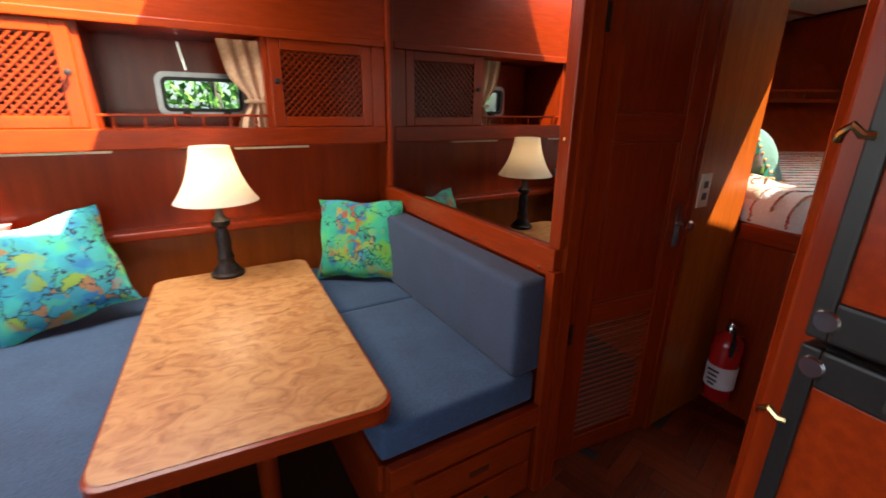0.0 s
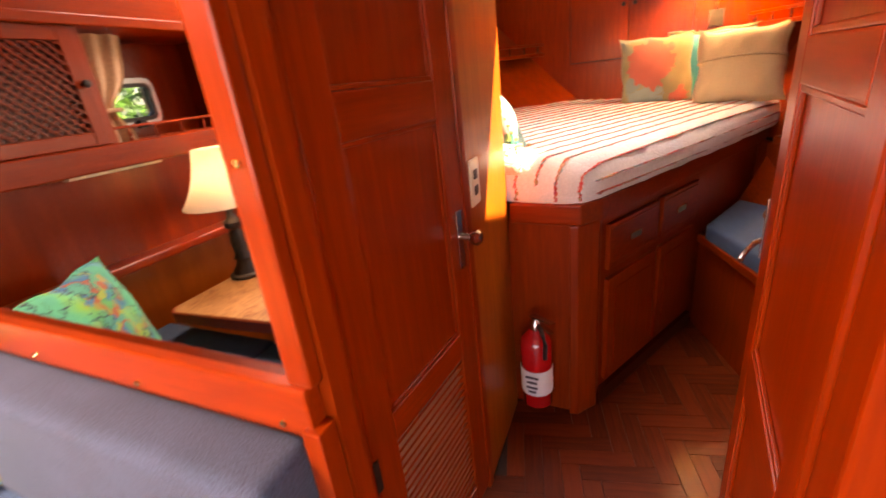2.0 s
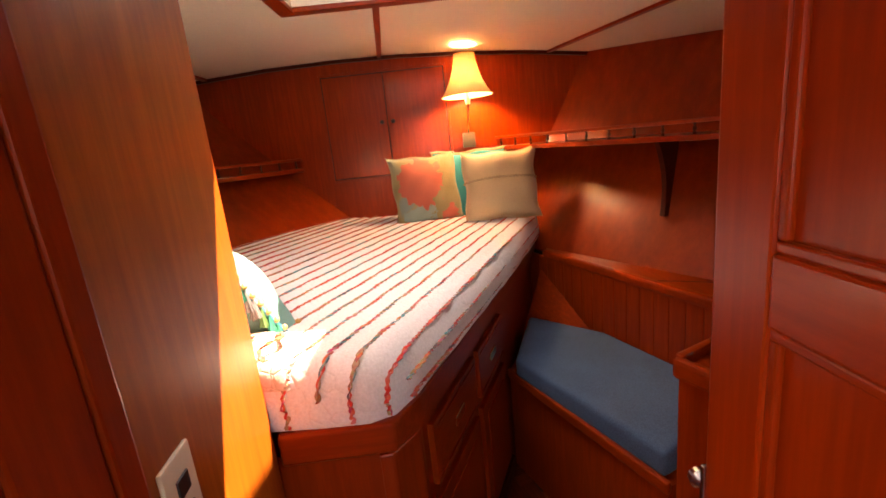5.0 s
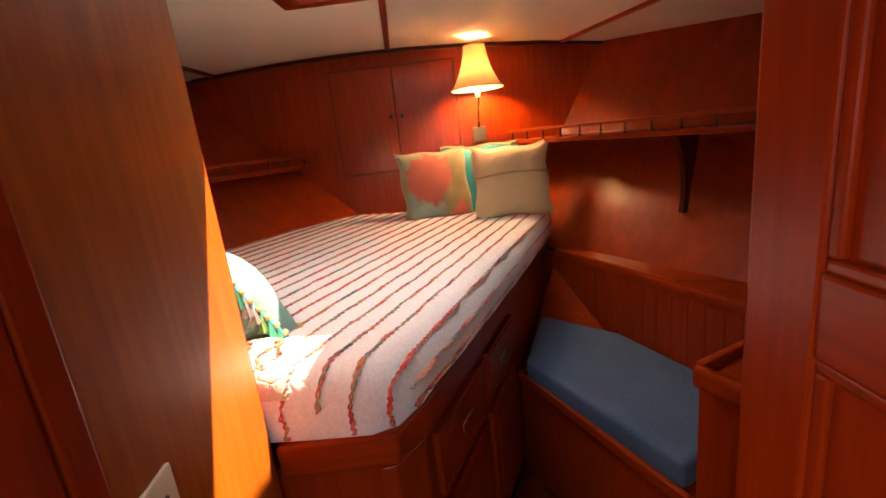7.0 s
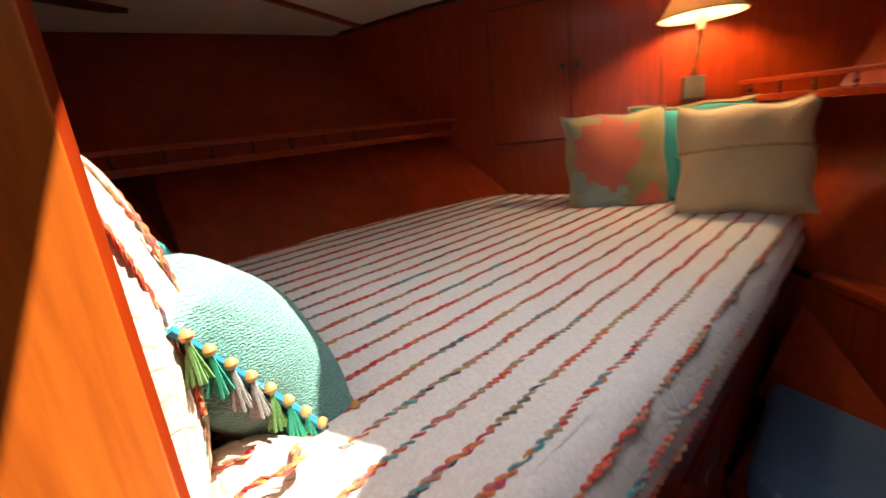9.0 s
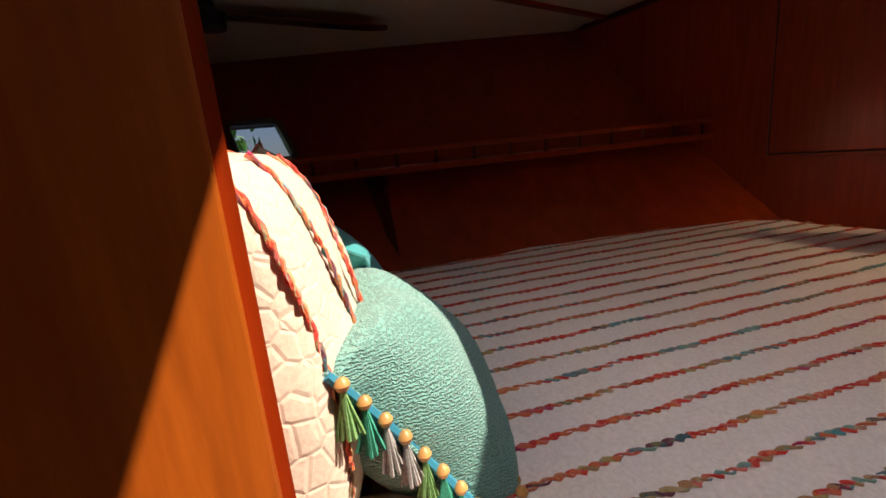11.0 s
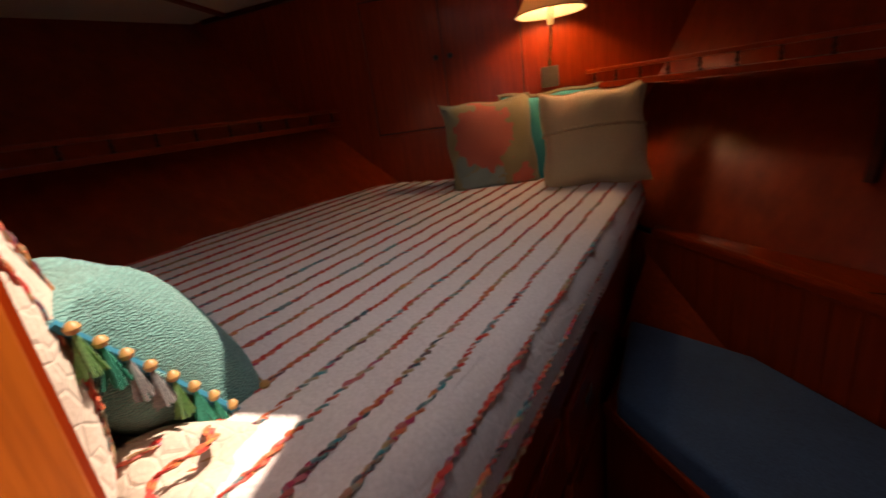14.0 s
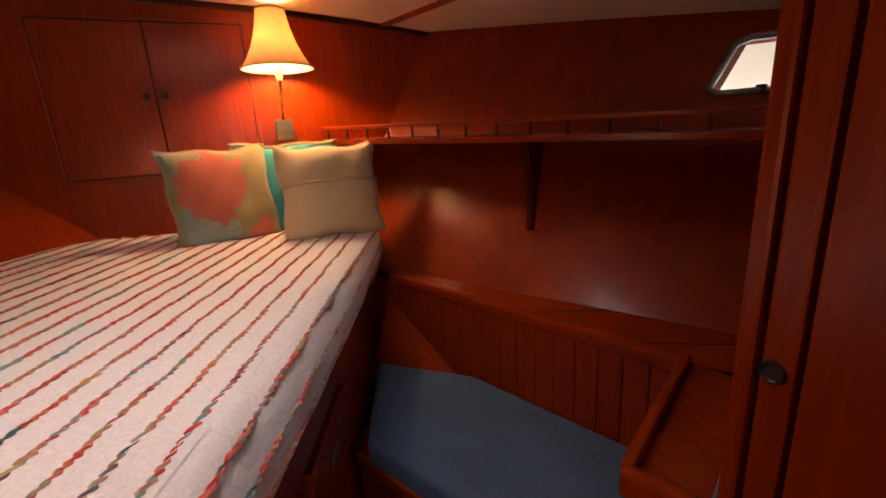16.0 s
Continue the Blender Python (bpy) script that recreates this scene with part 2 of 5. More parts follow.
def arc(cx, cy, r, a0, a1, n):
    return [(cx + r * math.cos(radians(a0 + (a1 - a0) * i / n)), cy + r * math.sin(radians(a0 + (a1 - a0) * i / n))) for i in range(n + 1)]


def lerp(a, b, k):
    return tuple(p + (q - p) * k for p, q in zip(a, b))


# salon's own axes: u forward, v to the hull, turned by six degrees
SAL = pose(1.345, 1.115, 0, 0, 0, 6.0)


def sal(bm):
    return moved(bm, SAL)


def sp(u, v, z):
    return SAL @ Vector((u, v, z))


CEIL = 2.05
# ---- setting ----
single("floor", box(-2.6, 4.5, -2.4, 3.4, -0.08, -0.012), GROUT, "dark wooden cabin sole under the herringbone parquet", "floor", kind="structure")
bm = box(-2.6, 1.36, -1.7, 1.60, CEIL, CEIL + 0.06)
merge(bm, box(0.42, 1.36, 1.60, 2.75, CEIL, CEIL + 0.06))
merge(bm, box(-2.6, -1.0, 1.60, 2.75, CEIL, CEIL + 0.06))
merge(bm, box(-1.0, 0.42, 2.30, 2.75, CEIL, CEIL + 0.06))
single("ceiling_1", bm, TEAK_X, "varnished teak salon headliner with a skylight opening", "ceiling", kind="structure")


def ceil_z(y):
    """The headliner's camber."""
    return CEIL - 0.045 * (y - 1.35) ** 2


bm = bmesh.new()
xs = [1.36, 2.0, 2.66, 3.04, 3.42, 4.0, 4.5]
ys = [-2.4 + 0.1 * i for i in range(59)] + [0.62, 1.31]
ys = sorted(y for y in ys if abs(y - 0.62) > 0.03 and abs(y - 1.31) > 0.03 or y in (0.62, 1.31))
g = [[bm.verts.new((x, y, ceil_z(y))) for y in ys] for x in xs]
for i in range(len(xs) - 1):
    for j in range(len(ys) - 1):
        if not (2.65 < xs[i] < 3.41 and 0.61 < ys[j] < 1.30):
            bm.faces.new((g[i][j], g[i + 1][j], g[i + 1][j + 1], g[i][j + 1]))
r = bmesh.ops.extrude_face_region(bm, geom=list(bm.faces))
bmesh.ops.translate(bm, vec=(0, 0, 0.06), verts=[v for v in r["geom"] if isinstance(v, bmesh.types.BMVert)])
single("ceiling_2", bm, WHITE, "off-white vinyl cabin headliner", "ceiling", kind="structure", smooth=True)
for name, p, q in (("trim_ceiling_centre", (4.40, 1.10), (3.46, 0.99)), ("trim_ceiling_starboard", (4.40, 0.075), (2.4, -0.45)), ("trim_ceiling_port", (4.40, 2.17), (2.4, 2.17))):
    bm = bmesh.new()
    for i in range(8):
        a, c = lerp(p, q, i / 8), lerp(p, q, (i + 1) / 8)
        merge(bm, beam((*a, ceil_z(a[1]) - 0.006), (*c, ceil_z(c[1]) - 0.006), 0.028, 0.014))
    single(name, bm, TEAK_X, "thin varnished teak strip on the white headliner", "trim", kind="structure")
p = [(4.39, y) for y in (-0.6, -0.2, 0.2, 0.6, 1.0, 1.4, 1.8, 2.3)]
bm = bmesh.new()
for a, c in zip(p, p[1:]):
    merge(bm, beam((*a, ceil_z(a[1]) - 0.010), (*c, ceil_z(c[1]) - 0.010), 0.018, 0.020))
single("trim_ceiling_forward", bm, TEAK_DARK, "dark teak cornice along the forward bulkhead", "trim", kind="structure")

# forward bulkhead behind the berth
single("wall_forward", box(4.40, 4.46, -1.2, 2.9, 0, CEIL), TEAK_V, "varnished teak forward bulkhead", "wall", kind="structure")


def hull(name, low0, low1, top0, top1, zl, zt, hole, label):
    """A flared hull side with thickness and an opening for its port light."""
    n, k = 68, 40
    out = 1 if top0[1] > low0[1] else -1

    def at(i, j):
        x, y = lerp(lerp(low0, low1, i / n), lerp(top0, top1, i / n), j / k)
        return (x, y + out * 0.03 * math.sin(math.pi * j / k), zl + (zt - zl) * j / k)

    bm = bmesh.new()
    g = [[bm.verts.new(at(i, j)) for j in range(k + 1)] for i in range(n + 1)]
    for i in range(n):
        for j in range(k):
            if not (hole[0] <= i < hole[1] and hole[2] <= j < hole[3]):
                bm.faces.new((g[i][j], g[i + 1][j], g[i + 1][j + 1], g[i][j + 1]))
    r = bmesh.ops.extrude_face_region(bm, geom=list(bm.faces))
    bmesh.ops.translate(bm, vec=(0.0, out * 0.045, -0.02), verts=[v for v in r["geom"] if isinstance(v, bmesh.types.BMVert)])
    single(name, bm, TEAK_HULL, label, "wall", kind="structure", smooth=True)
    return [Vector(at(i, j)) for i, j in ((hole[0], hole[2]), (hole[1], hole[2]), (hole[1], hole[3]), (hole[0], hole[3]))], out


PORT_LIGHT, _ = hull("wall_port_hull", (4.46, 1.07), (2.0, 2.35), (4.46, 2.38), (2.0, 3.58), 0.80, CEIL, (42, 47, 22, 27), "varnished teak veneer on the flared port hull side")
single("wall_aft_cabin_port", box(2.36, 2.40, 1.22, 3.4, 0, CEIL), TEAK_V, "teak partition behind the berth's foot", "wall", kind="structure")

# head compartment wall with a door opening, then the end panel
single("wall_head_panel", prism([(1.99, 1.165), (2.39, 1.215), (2.39, 1.255), (1.99, 1.205)], 0, CEIL, 0.004), TEAK_SUNLIT, "varnished teak end panel of the head compartment, sunlight put into its colour", "wall", kind="structure")
single("wall_head_above_door", box(1.40, 1.99, 1.165, 1.205, 1.93, CEIL), TEAK_V, "teak panel over the head door", "wall", kind="structure")
single("wall_passage_starboard", box(1.36, 2.46, 0.16, 0.20, 0, CEIL), TEAK_V, "varnished teak locker front", "wall", kind="structure")
single("wall_bulkhead_over_passage", box(1.36, 1.40, 0.45, 1.165, 1.95, CEIL), TEAK_Y, "teak header over the passage", "wall", kind="structure")

# salon shell; starboard and aft sides unseen, their window openings assumed
single("wall_salon_starboard_low", box(-2.6, 1.36, -1.70, -1.60, 0, 1.0), TEAK_X, "teak salon side under the windows", "wall", kind="structure")
single("wall_salon_starboard_high", box(-2.6, 1.36, -1.70, -1.60, 1.9, CEIL), TEAK_X, "teak salon side over the windows", "wall", kind="structure")
single("wall_salon_aft", box(-2.6, -2.5, -1.7, 2.75, 0, 0.6), TEAK_Y, "teak aft salon wall under its windows", "wall", kind="structure")
single("wall_salon_forward", box(1.36, 1.40, -1.7, 0.44, 0, CEIL), TEAK_V, "teak forward salon bulkhead", "wall", kind="structure")

# ---- salon ----
single("wall_mirror_bulkhead", sal(box(0.004, 0.05, -0.02, 1.62, 0, CEIL)), TEAK_V, "varnished teak bulkhead behind the mirror", "wall", kind="structure")
# settee under the mirror
def settee_forward():
    s = thing("settee", "built-in teak dinette settee with navy cushions", "settee", sp(-0.3, 0.6, 0))
    part("base", sal(box(-0.60, -0.004, 0.02, 1.40, 0.0, 0.36, 0.004)), TEAK_Y, s)
    part("end_panel", sal(prism([(-0.04, -0.018), (0.0, -0.018), (0.0, 0.018), (-0.04, 0.018)], 0, 0.86, 0.004)), TEAK_V, s)
    part("front_rail", sal(box(-0.62, -0.602, 0.02, 1.40, 0.28, 0.37, 0.006)), TEAK_Y, s)
    part("end_board", sal(box(-0.60, -0.042, -0.018, 0.018, 0.30, 0.375, 0.006)), TEAK_X, s)
    for z0, z1 in ((0.17, 0.285), (0.03, 0.155)):
        d = part("drawer", sal(box(-0.52, -0.07, -0.016, 0.016, z0, z1, 0.005)), TEAK_X, s)
        bm = sal(box(-0.33, -0.25, -0.020, -0.014, (z0 + z1) / 2 - 0.014, (z0 + z1) / 2 + 0.014, 0.003))
        part("pull", bm, BRASS, d, "recessed brass pull")
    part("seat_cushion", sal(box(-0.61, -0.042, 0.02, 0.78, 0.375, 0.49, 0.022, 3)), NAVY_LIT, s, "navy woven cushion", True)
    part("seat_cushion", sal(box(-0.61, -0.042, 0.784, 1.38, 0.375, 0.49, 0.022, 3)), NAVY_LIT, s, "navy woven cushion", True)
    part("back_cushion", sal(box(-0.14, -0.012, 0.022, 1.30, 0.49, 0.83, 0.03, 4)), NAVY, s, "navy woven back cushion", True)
settee_forward()


def settee_aft():
    s = thing("settee", "built-in dinette settee with blue cushions in the lit tone", "settee", sp(-1.75, 0.6, 0))
    part("base", sal(box(-1.95, -1.15, 0.02, 1.40, 0.0, 0.36, 0.004)), TEAK_Y, s)
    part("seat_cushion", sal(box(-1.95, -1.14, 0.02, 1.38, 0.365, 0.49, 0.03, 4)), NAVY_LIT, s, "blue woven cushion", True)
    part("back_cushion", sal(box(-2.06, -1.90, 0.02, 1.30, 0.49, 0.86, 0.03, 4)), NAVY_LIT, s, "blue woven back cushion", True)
settee_aft()

# mirror
def wall_mirror():
    s = thing("wall_mirror", "large mirror in a screwed teak frame over the settee", "mirror", sp(0, 0.6, 0.86))
    part("glass", sal(box(-0.006, 0.002, 0.03, 1.24, 0.93, 2.0)), MIRROR, s, "mirror glass")
    part("frame_rail", sal(box(-0.03, 0.003, 0.0, 1.26, 0.84, 0.93, 0.006)), TEAK_Y, s)
    part("frame_rail", sal(box(-0.03, 0.003, 0.0, 1.26, 2.0, 2.045, 0.006)), TEAK_Y, s)
    part("frame_stile", sal(box(-0.024, 0.003, -0.012, 0.035, 0.93, 2.0, 0.006)), TEAK_V, s)
    part("frame_stile", sal(box(-0.024, 0.003, 1.225, 1.27, 0.93, 2.0, 0.006)), TEAK_V, s)
    for v, z in ((0.01, 0.90), (0.01, 1.26), (0.01, 1.62), (1.25, 1.33), (1.25, 1.55), (0.06, 0.857), (0.42, 0.857), (0.78, 0.857)):
        part("screw", moved(lathe([(0.0, 0.004), (0.006, 0.003), (0.007, 0.0)], n=12), SAL @ pose(-0.03 if z < 0.88 else -0.025, v, z, 0, -90, 0)), BRASS, s, "brass screw head")
wall_mirror()
single("trim_passage_post", box(1.352, 1.40, 1.098, 1.165, 0, CEIL, 0.012, 3), TEAK_V, "rounded teak post at the passage", "trim", kind="structure")


def table():
    s = thing("dining_table", "burl-veneered dinette table with a teak edge on a pedestal", "table", (0.43, 1.6, 0))
    pts = arc(0.16, 1.06, 0.05, 180, 270, 5) + arc(0.70, 1.08, 0.06, 270, 360, 5) + arc(0.66, 2.20, 0.05, 0, 90, 5) + arc(0.14, 2.14, 0.05, 90, 180, 5)
    part("tabletop", prism(pts, 0.575, 0.616, 0.004), BURL, s, "honey-brown burl veneer top")
    bm = bmesh.new()
    inner = pts
    c = Vector((0.42, 1.62))
    outer = [tuple(c + (Vector(p) - c) * 1.018) for p in pts]
    lo_i = [bm.verts.new((*p, 0.568)) for p in inner]
    hi_i = [bm.verts.new((*p, 0.613)) for p in inner]
    lo_o = [bm.verts.new((*p, 0.568)) for p in outer]
    hi_o = [bm.verts.new((*p, 0.611)) for p in outer]
    k = len(pts)
    for i in range(k):
        j = (i + 1) % k
        bm.faces.new((lo_o[i], lo_o[j], hi_o[j], hi_o[i]))
        bm.faces.new((hi_o[i], hi_o[j], hi_i[j], hi_i[i]))
        bm.faces.new((lo_i[i], lo_i[j], lo_o[j], lo_o[i]))
        bm.faces.new((hi_i[i], hi_i[j], lo_i[j], lo_i[i]))
    part("edge_band", bm, TEAK_X, s, "rounded teak edging")
    part("pedestal", lathe([(0.035, 0.02), (0.03, 0.05), (0.03, 0.568)], (0.44, 1.35, 0)), TEAK_V, s)
    part("collar", lathe([(0.075, 0.0), (0.075, 0.02), (0.05, 0.035), (0.036, 0.05)], (0.44, 1.35, 0)), CHROME, s, "chrome floor collar", True)


def make_burl():
    m, n, l, p = shader("burl_veneer")
    tc = n.new("ShaderNodeTexCoord")
    t = n.new("ShaderNodeTexNoise")
    t.inputs["Scale"].default_value, t.inputs["Detail"].default_value, t.inputs["Distortion"].default_value = 10, 10, 1.6
    t.inputs["Roughness"].default_value = 0.65
    mp = n.new("ShaderNodeMapping")
    mp.inputs["Scale"].default_value = (1.0, 1.6, 1)
    mp.inputs["Rotation"].default_value = (0, 0, 0.5)
    l.new(tc.outputs["Object"], mp.inputs[0])
    l.new(mp.outputs[0], t.inputs["Vector"])
    r = ramp(n, [(0.28, (0.20, 0.065, 0.018)), (0.40, (0.38, 0.16, 0.05)), (0.55, (0.50, 0.25, 0.09)), (0.75, (0.58, 0.32, 0.13))])
    l.new(t.outputs["Fac"], r.inputs[0])
    l.new(r.outputs[0], p.inputs["Base Color"])
    p.inputs["Roughness"].default_value, p.inputs["Coat Weight"].default_value, p.inputs["Coat Roughness"].default_value = 0.42, 0.25, 0.22
    return m


BURL = make_burl()
table()


def bell_shade(z0, z1, r0, r1, n=30, ribs=0):
    """A bell-shaped cloth shade with a little thickness."""
    prof = [(r1 + (r0 - r1) * (0.42 * (1 - k) + 0.58 * (1 - k) ** 2.6), z0 + (z1 - z0) * k) for k in [i / 12 for i in range(13)]]
    prof_in = [(r - 0.003, z) for r, z in reversed(prof)]
    bm = bmesh.new()
    rings = []
    for r, z in prof + prof_in:
        ring = []
        for i in range(n * 2):
            a = math.pi * i / n
            rr = r * (1 - 0.018 * abs(math.sin(a * ribs / 2))) if ribs else r
            ring.append(bm.verts.new((rr * math.cos(a), rr * math.sin(a), z)))
        rings.append(ring)
    k = n * 2
    for a, b in zip(rings, rings[1:] + rings[:1]):
        for i in range(k):
            bm.faces.new((a[i], a[(i + 1) % k], b[(i + 1) % k], b[i]))
    return bm


def table_lamp(at, ):
    s = thing("table_lamp", "dark bronze table lamp with a white bell shade", "lamp", at)
    x, y, z = at
    prof = [(0.068, 0), (0.07, 0.012), (0.055, 0.02), (0.05, 0.035), (0.036, 0.05), (0.03, 0.07), (0.036, 0.085), (0.026, 0.11), (0.03, 0.16), (0.026, 0.2), (0.02, 0.215),
            (0.036, 0.23), (0.038, 0.25), (0.02, 0.265), (0.014, 0.29), (0.011, 0.36), (0.0, 0.36)]
    part("base", lathe(prof, at, 16), BRONZE, s, "turned dark bronze base", True)
    part("shade", moved(bell_shade(0.335, 0.56, 0.165, 0.075), Matrix.Translation(at)), SHADE_WHITE, s, "white pleated bell shade", True)
table_lamp((0.37, 2.16, 0.616))


def throw_pillow(name, label, size, thick, m, material, group="", trim_mat=None, full=0.42, cord=0.004, belly=(1.0, 1.0), seed=0):
    """A stuffed square pillow with pinched corners; its face looks along local +y."""
    w, h = size
    n = 22
    bm = bmesh.new()
    rnd = random.Random(seed)
    ph = [rnd.uniform(0, 6.28) for _ in range(6)]
    fr = []
    for sgn in (1, -1):
        g = []
        for i in range(n + 1):
            row = []
            for j in range(n + 1):
                a, b = 2 * i / n - 1, 2 * j / n - 1
                pinch = 1 - 0.075 * (1 - abs(a) ** 2.2) * abs(b) ** 3 - 0.0
                pinch2 = 1 - 0.075 * (1 - abs(b) ** 2.2) * abs(a) ** 3
                x = a * w / 2 * pinch2
                z = b * h / 2 * pinch
                t = max(0.0, (1 - a * a) * (1 - b * b)) ** full
                wr = 0.05 * math.sin(5 * a + ph[0]) * math.sin(4 * b + ph[1]) + 0.035 * math.sin(11 * a + 7 * b + ph[2])
                y = sgn * thick / 2 * belly[0 if sgn > 0 else 1] * t * (1 + wr * (1 if sgn > 0 else 0.5))
                row.append(bm.verts.new((x + 0.006 * math.sin(6 * b + ph[3]), y, z + 0.006 * math.sin(6 * a + ph[4]))))
            g.append(row)
        for i in range(n):
            for j in range(n):
                bm.faces.new((g[i][j], g[i + 1][j], g[i + 1][j + 1], g[i][j + 1]))
    bmesh.ops.remove_doubles(bm, verts=bm.verts, dist=0.0008)
    s = thing(name, label, "pillow", m.translation, group)
    moved(bm, m)
    part("cover", bm, material, s, "", True)
    edge = []
    for i in range(4):
        for k in range(14):
            t = -1 + 2 * k / 14
            a, b = ((t, -1), (1, t), (-t, 1), (-1, -t))[i]
            pinch = 1 - 0.075 * (1 - abs(a) ** 2.2) * abs(b) ** 3
            pinch2 = 1 - 0.075 * (1 - abs(b) ** 2.2) * abs(a) ** 3
            edge.append(m @ Vector((a * w / 2 * pinch2 + 0.006 * math.sin(6 * b + ph[3]), 0, b * h / 2 * pinch + 0.006 * math.sin(6 * a + ph[4]))))
    part("piping", tube(edge, cord, 6, True), trim_mat or material, s, "", True)
    return s


def painted(name, palette, scale, washes, outline=(0.01, 0.03, 0.05)):
    """Hand-painted cotton: wavering cells of bright colour with dark brush outlines over a drifting ground."""
    m, n, l, p = shader(name)
    tc = n.new("ShaderNodeTexCoord")
    nz = n.new("ShaderNodeTexNoise")
    nz.inputs["Scale"].default_value, nz.inputs["Detail"].default_value = 14, 5
    l.new(tc.outputs["Object"], nz.inputs["Vector"])
    mul = n.new("ShaderNodeVectorMath")
    mul.operation = "MULTIPLY_ADD"
    l.new(nz.outputs["Color"], mul.inputs[0])
    mul.inputs[1].default_value = (0.17, 0.17, 0.17)
    l.new(tc.outputs["Object"], mul.inputs[2])
    v = n.new("ShaderNodeTexVoronoi")
    v.inputs["Scale"].default_value = scale
    l.new(mul.outputs[0], v.inputs["Vector"])
    e = n.new("ShaderNodeTexVoronoi")
    e.feature = "DISTANCE_TO_EDGE"
    e.inputs["Scale"].default_value = scale
    l.new(mul.outputs[0], e.inputs["Vector"])
    sx = n.new("ShaderNodeSeparateColor")
    l.new(v.outputs["Color"], sx.inputs[0])
    k = len(palette)
    r = ramp(n, [(i / k, tuple(q * 0.62 for q in c)) for i, c in enumerate(palette)])
    r.color_ramp.interpolation = "CONSTANT"
    l.new(sx.outputs[0], r.inputs[0])
    wash = n.new("ShaderNodeTexNoise")
    wash.inputs["Scale"].default_value, wash.inputs["Detail"].default_value = 9, 4
    l.new(tc.outputs["Object"], wash.inputs["Vector"])
    wr = ramp(n, [(0.34, washes[0]), (0.5, washes[1]), (0.66, washes[2])])
    l.new(wash.outputs["Fac"], wr.inputs[0])
    mx = n.new("ShaderNodeMix")
    mx.data_type = "RGBA"
    big = n.new("ShaderNodeTexNoise")
    big.inputs["Scale"].default_value, big.inputs["Detail"].default_value = 6.5, 3
    l.new(tc.outputs["Object"], big.inputs["Vector"])
    cover = ramp(n, [(0.44, (0.1, 0.1, 0.1)), (0.58, (1, 1, 1))])
    l.new(big.outputs["Fac"], cover.inputs[0])
    l.new(cover.outputs[0], mx.inputs["Factor"])
    l.new(r.outputs[0], mx.inputs[6])
    l.new(wr.outputs[0], mx.inputs[7])
    th = n.new("ShaderNodeMath")
    th.operation = "LESS_THAN"
    l.new(e.outputs["Distance"], th.inputs[0])
    th.inputs[1].default_value = 0.045
    hold = n.new("ShaderNodeMath")
    hold.operation = "GREATER_THAN"
    l.new(nz.outputs["Fac"], hold.inputs[0])
    hold.inputs[1].default_value = 0.51
    both = n.new("ShaderNodeMath")
    both.operation = "MULTIPLY"
    l.new(th.outputs[0], both.inputs[0])
    l.new(hold.outputs[0], both.inputs[1])
    fin = n.new("ShaderNodeMix")
    fin.data_type = "RGBA"
    l.new(both.outputs[0], fin.inputs["Factor"])
    l.new(mx.outputs[2], fin.inputs[6])
    fin.inputs[7].default_value = (*outline, 1)
    l.new(fin.outputs[2], p.inputs["Base Color"])
    p.inputs["Roughness"].default_value, p.inputs["Sheen Weight"].default_value = 0.75, 0.15
    return m


TROPIC = painted("painted_tropical_cotton", [(0.04, 0.50, 0.34), (0.02, 0.20, 0.50), (0.05, 0.52, 0.16), (0.60, 0.08, 0.03), (0.04, 0.48, 0.40), (0.45, 0.60, 0.05), (0.10, 0.40, 0.60), (0.62, 0.40, 0.06), (0.04, 0.50, 0.30)], 24, ((0.01, 0.36, 0.24), (0.03, 0.46, 0.22), (0.16, 0.50, 0.05)))
AQUA = painted("painted_aqua_cotton", [(0.03, 0.42, 0.52), (0.02, 0.26, 0.60), (0.06, 0.55, 0.45), (0.05, 0.50, 0.55), (0.40, 0.60, 0.06), (0.03, 0.40, 0.60), (0.60, 0.22, 0.05)], 19, ((0.02, 0.34, 0.50), (0.04, 0.52, 0.44), (0.10, 0.56, 0.16)))


def stand(x, y, z, h, yaw, lean):
    """A pillow that stands on its lower edge, its face turned by yaw and leaning back."""
    return pose(x, y, z, 0, 0, yaw) @ pose(0, 0, 0, lean, 0, 0) @ pose(0, 0, h / 2)


throw_pillow("throw_pillow", "green and blue painted tropical cotton pillow in the settee corner", (0.42, 0.40), 0.13, stand(0.96, 2.15, 0.505, 0.40, 152, 14), TROPIC, "dinette pillows", seed=2)
throw_pillow("throw_pillow", "aqua painted cotton pillow leaning on the sunlit settee", (0.44, 0.42), 0.14, stand(-0.22, 2.08, 0.52, 0.42, 190, 24) @ pose(0, 0, 0, 0, 13, 0), AQUA, "dinette pillows", seed=5)

# hull side of the salon: lower lining, ledge rail, overhead cabinets
V = 1.26
single("wall_salon_port_low", sal(box(-3.6, 0.02, V + 0.16, V + 0.20, 0, 0.80)), TEAK_PALE, "honey teak lining behind the dinette", "wall", kind="structure")
single("trim_dinette_ledge", sal(box(-3.6, 0.0, V + 0.08, V + 0.20, 0.76, 0.80, 0.012, 3)), TEAK_X, "rounded teak ledge behind the dinette", "trim", kind="structure")
single("wall_salon_port_mid", sal(box(-3.6, 0.02, V + 0.17, V + 0.21, 0.80, 1.24)), TEAK_HULL, "glossy teak veneer under the overhead lockers", "wall", kind="structure")
single("wall_salon_port_top", sal(box(-3.6, 0.02, V - 0.01, V + 0.02, 1.62, CEIL)), TEAK_X, "teak fascia over the lockers", "wall", kind="structure")
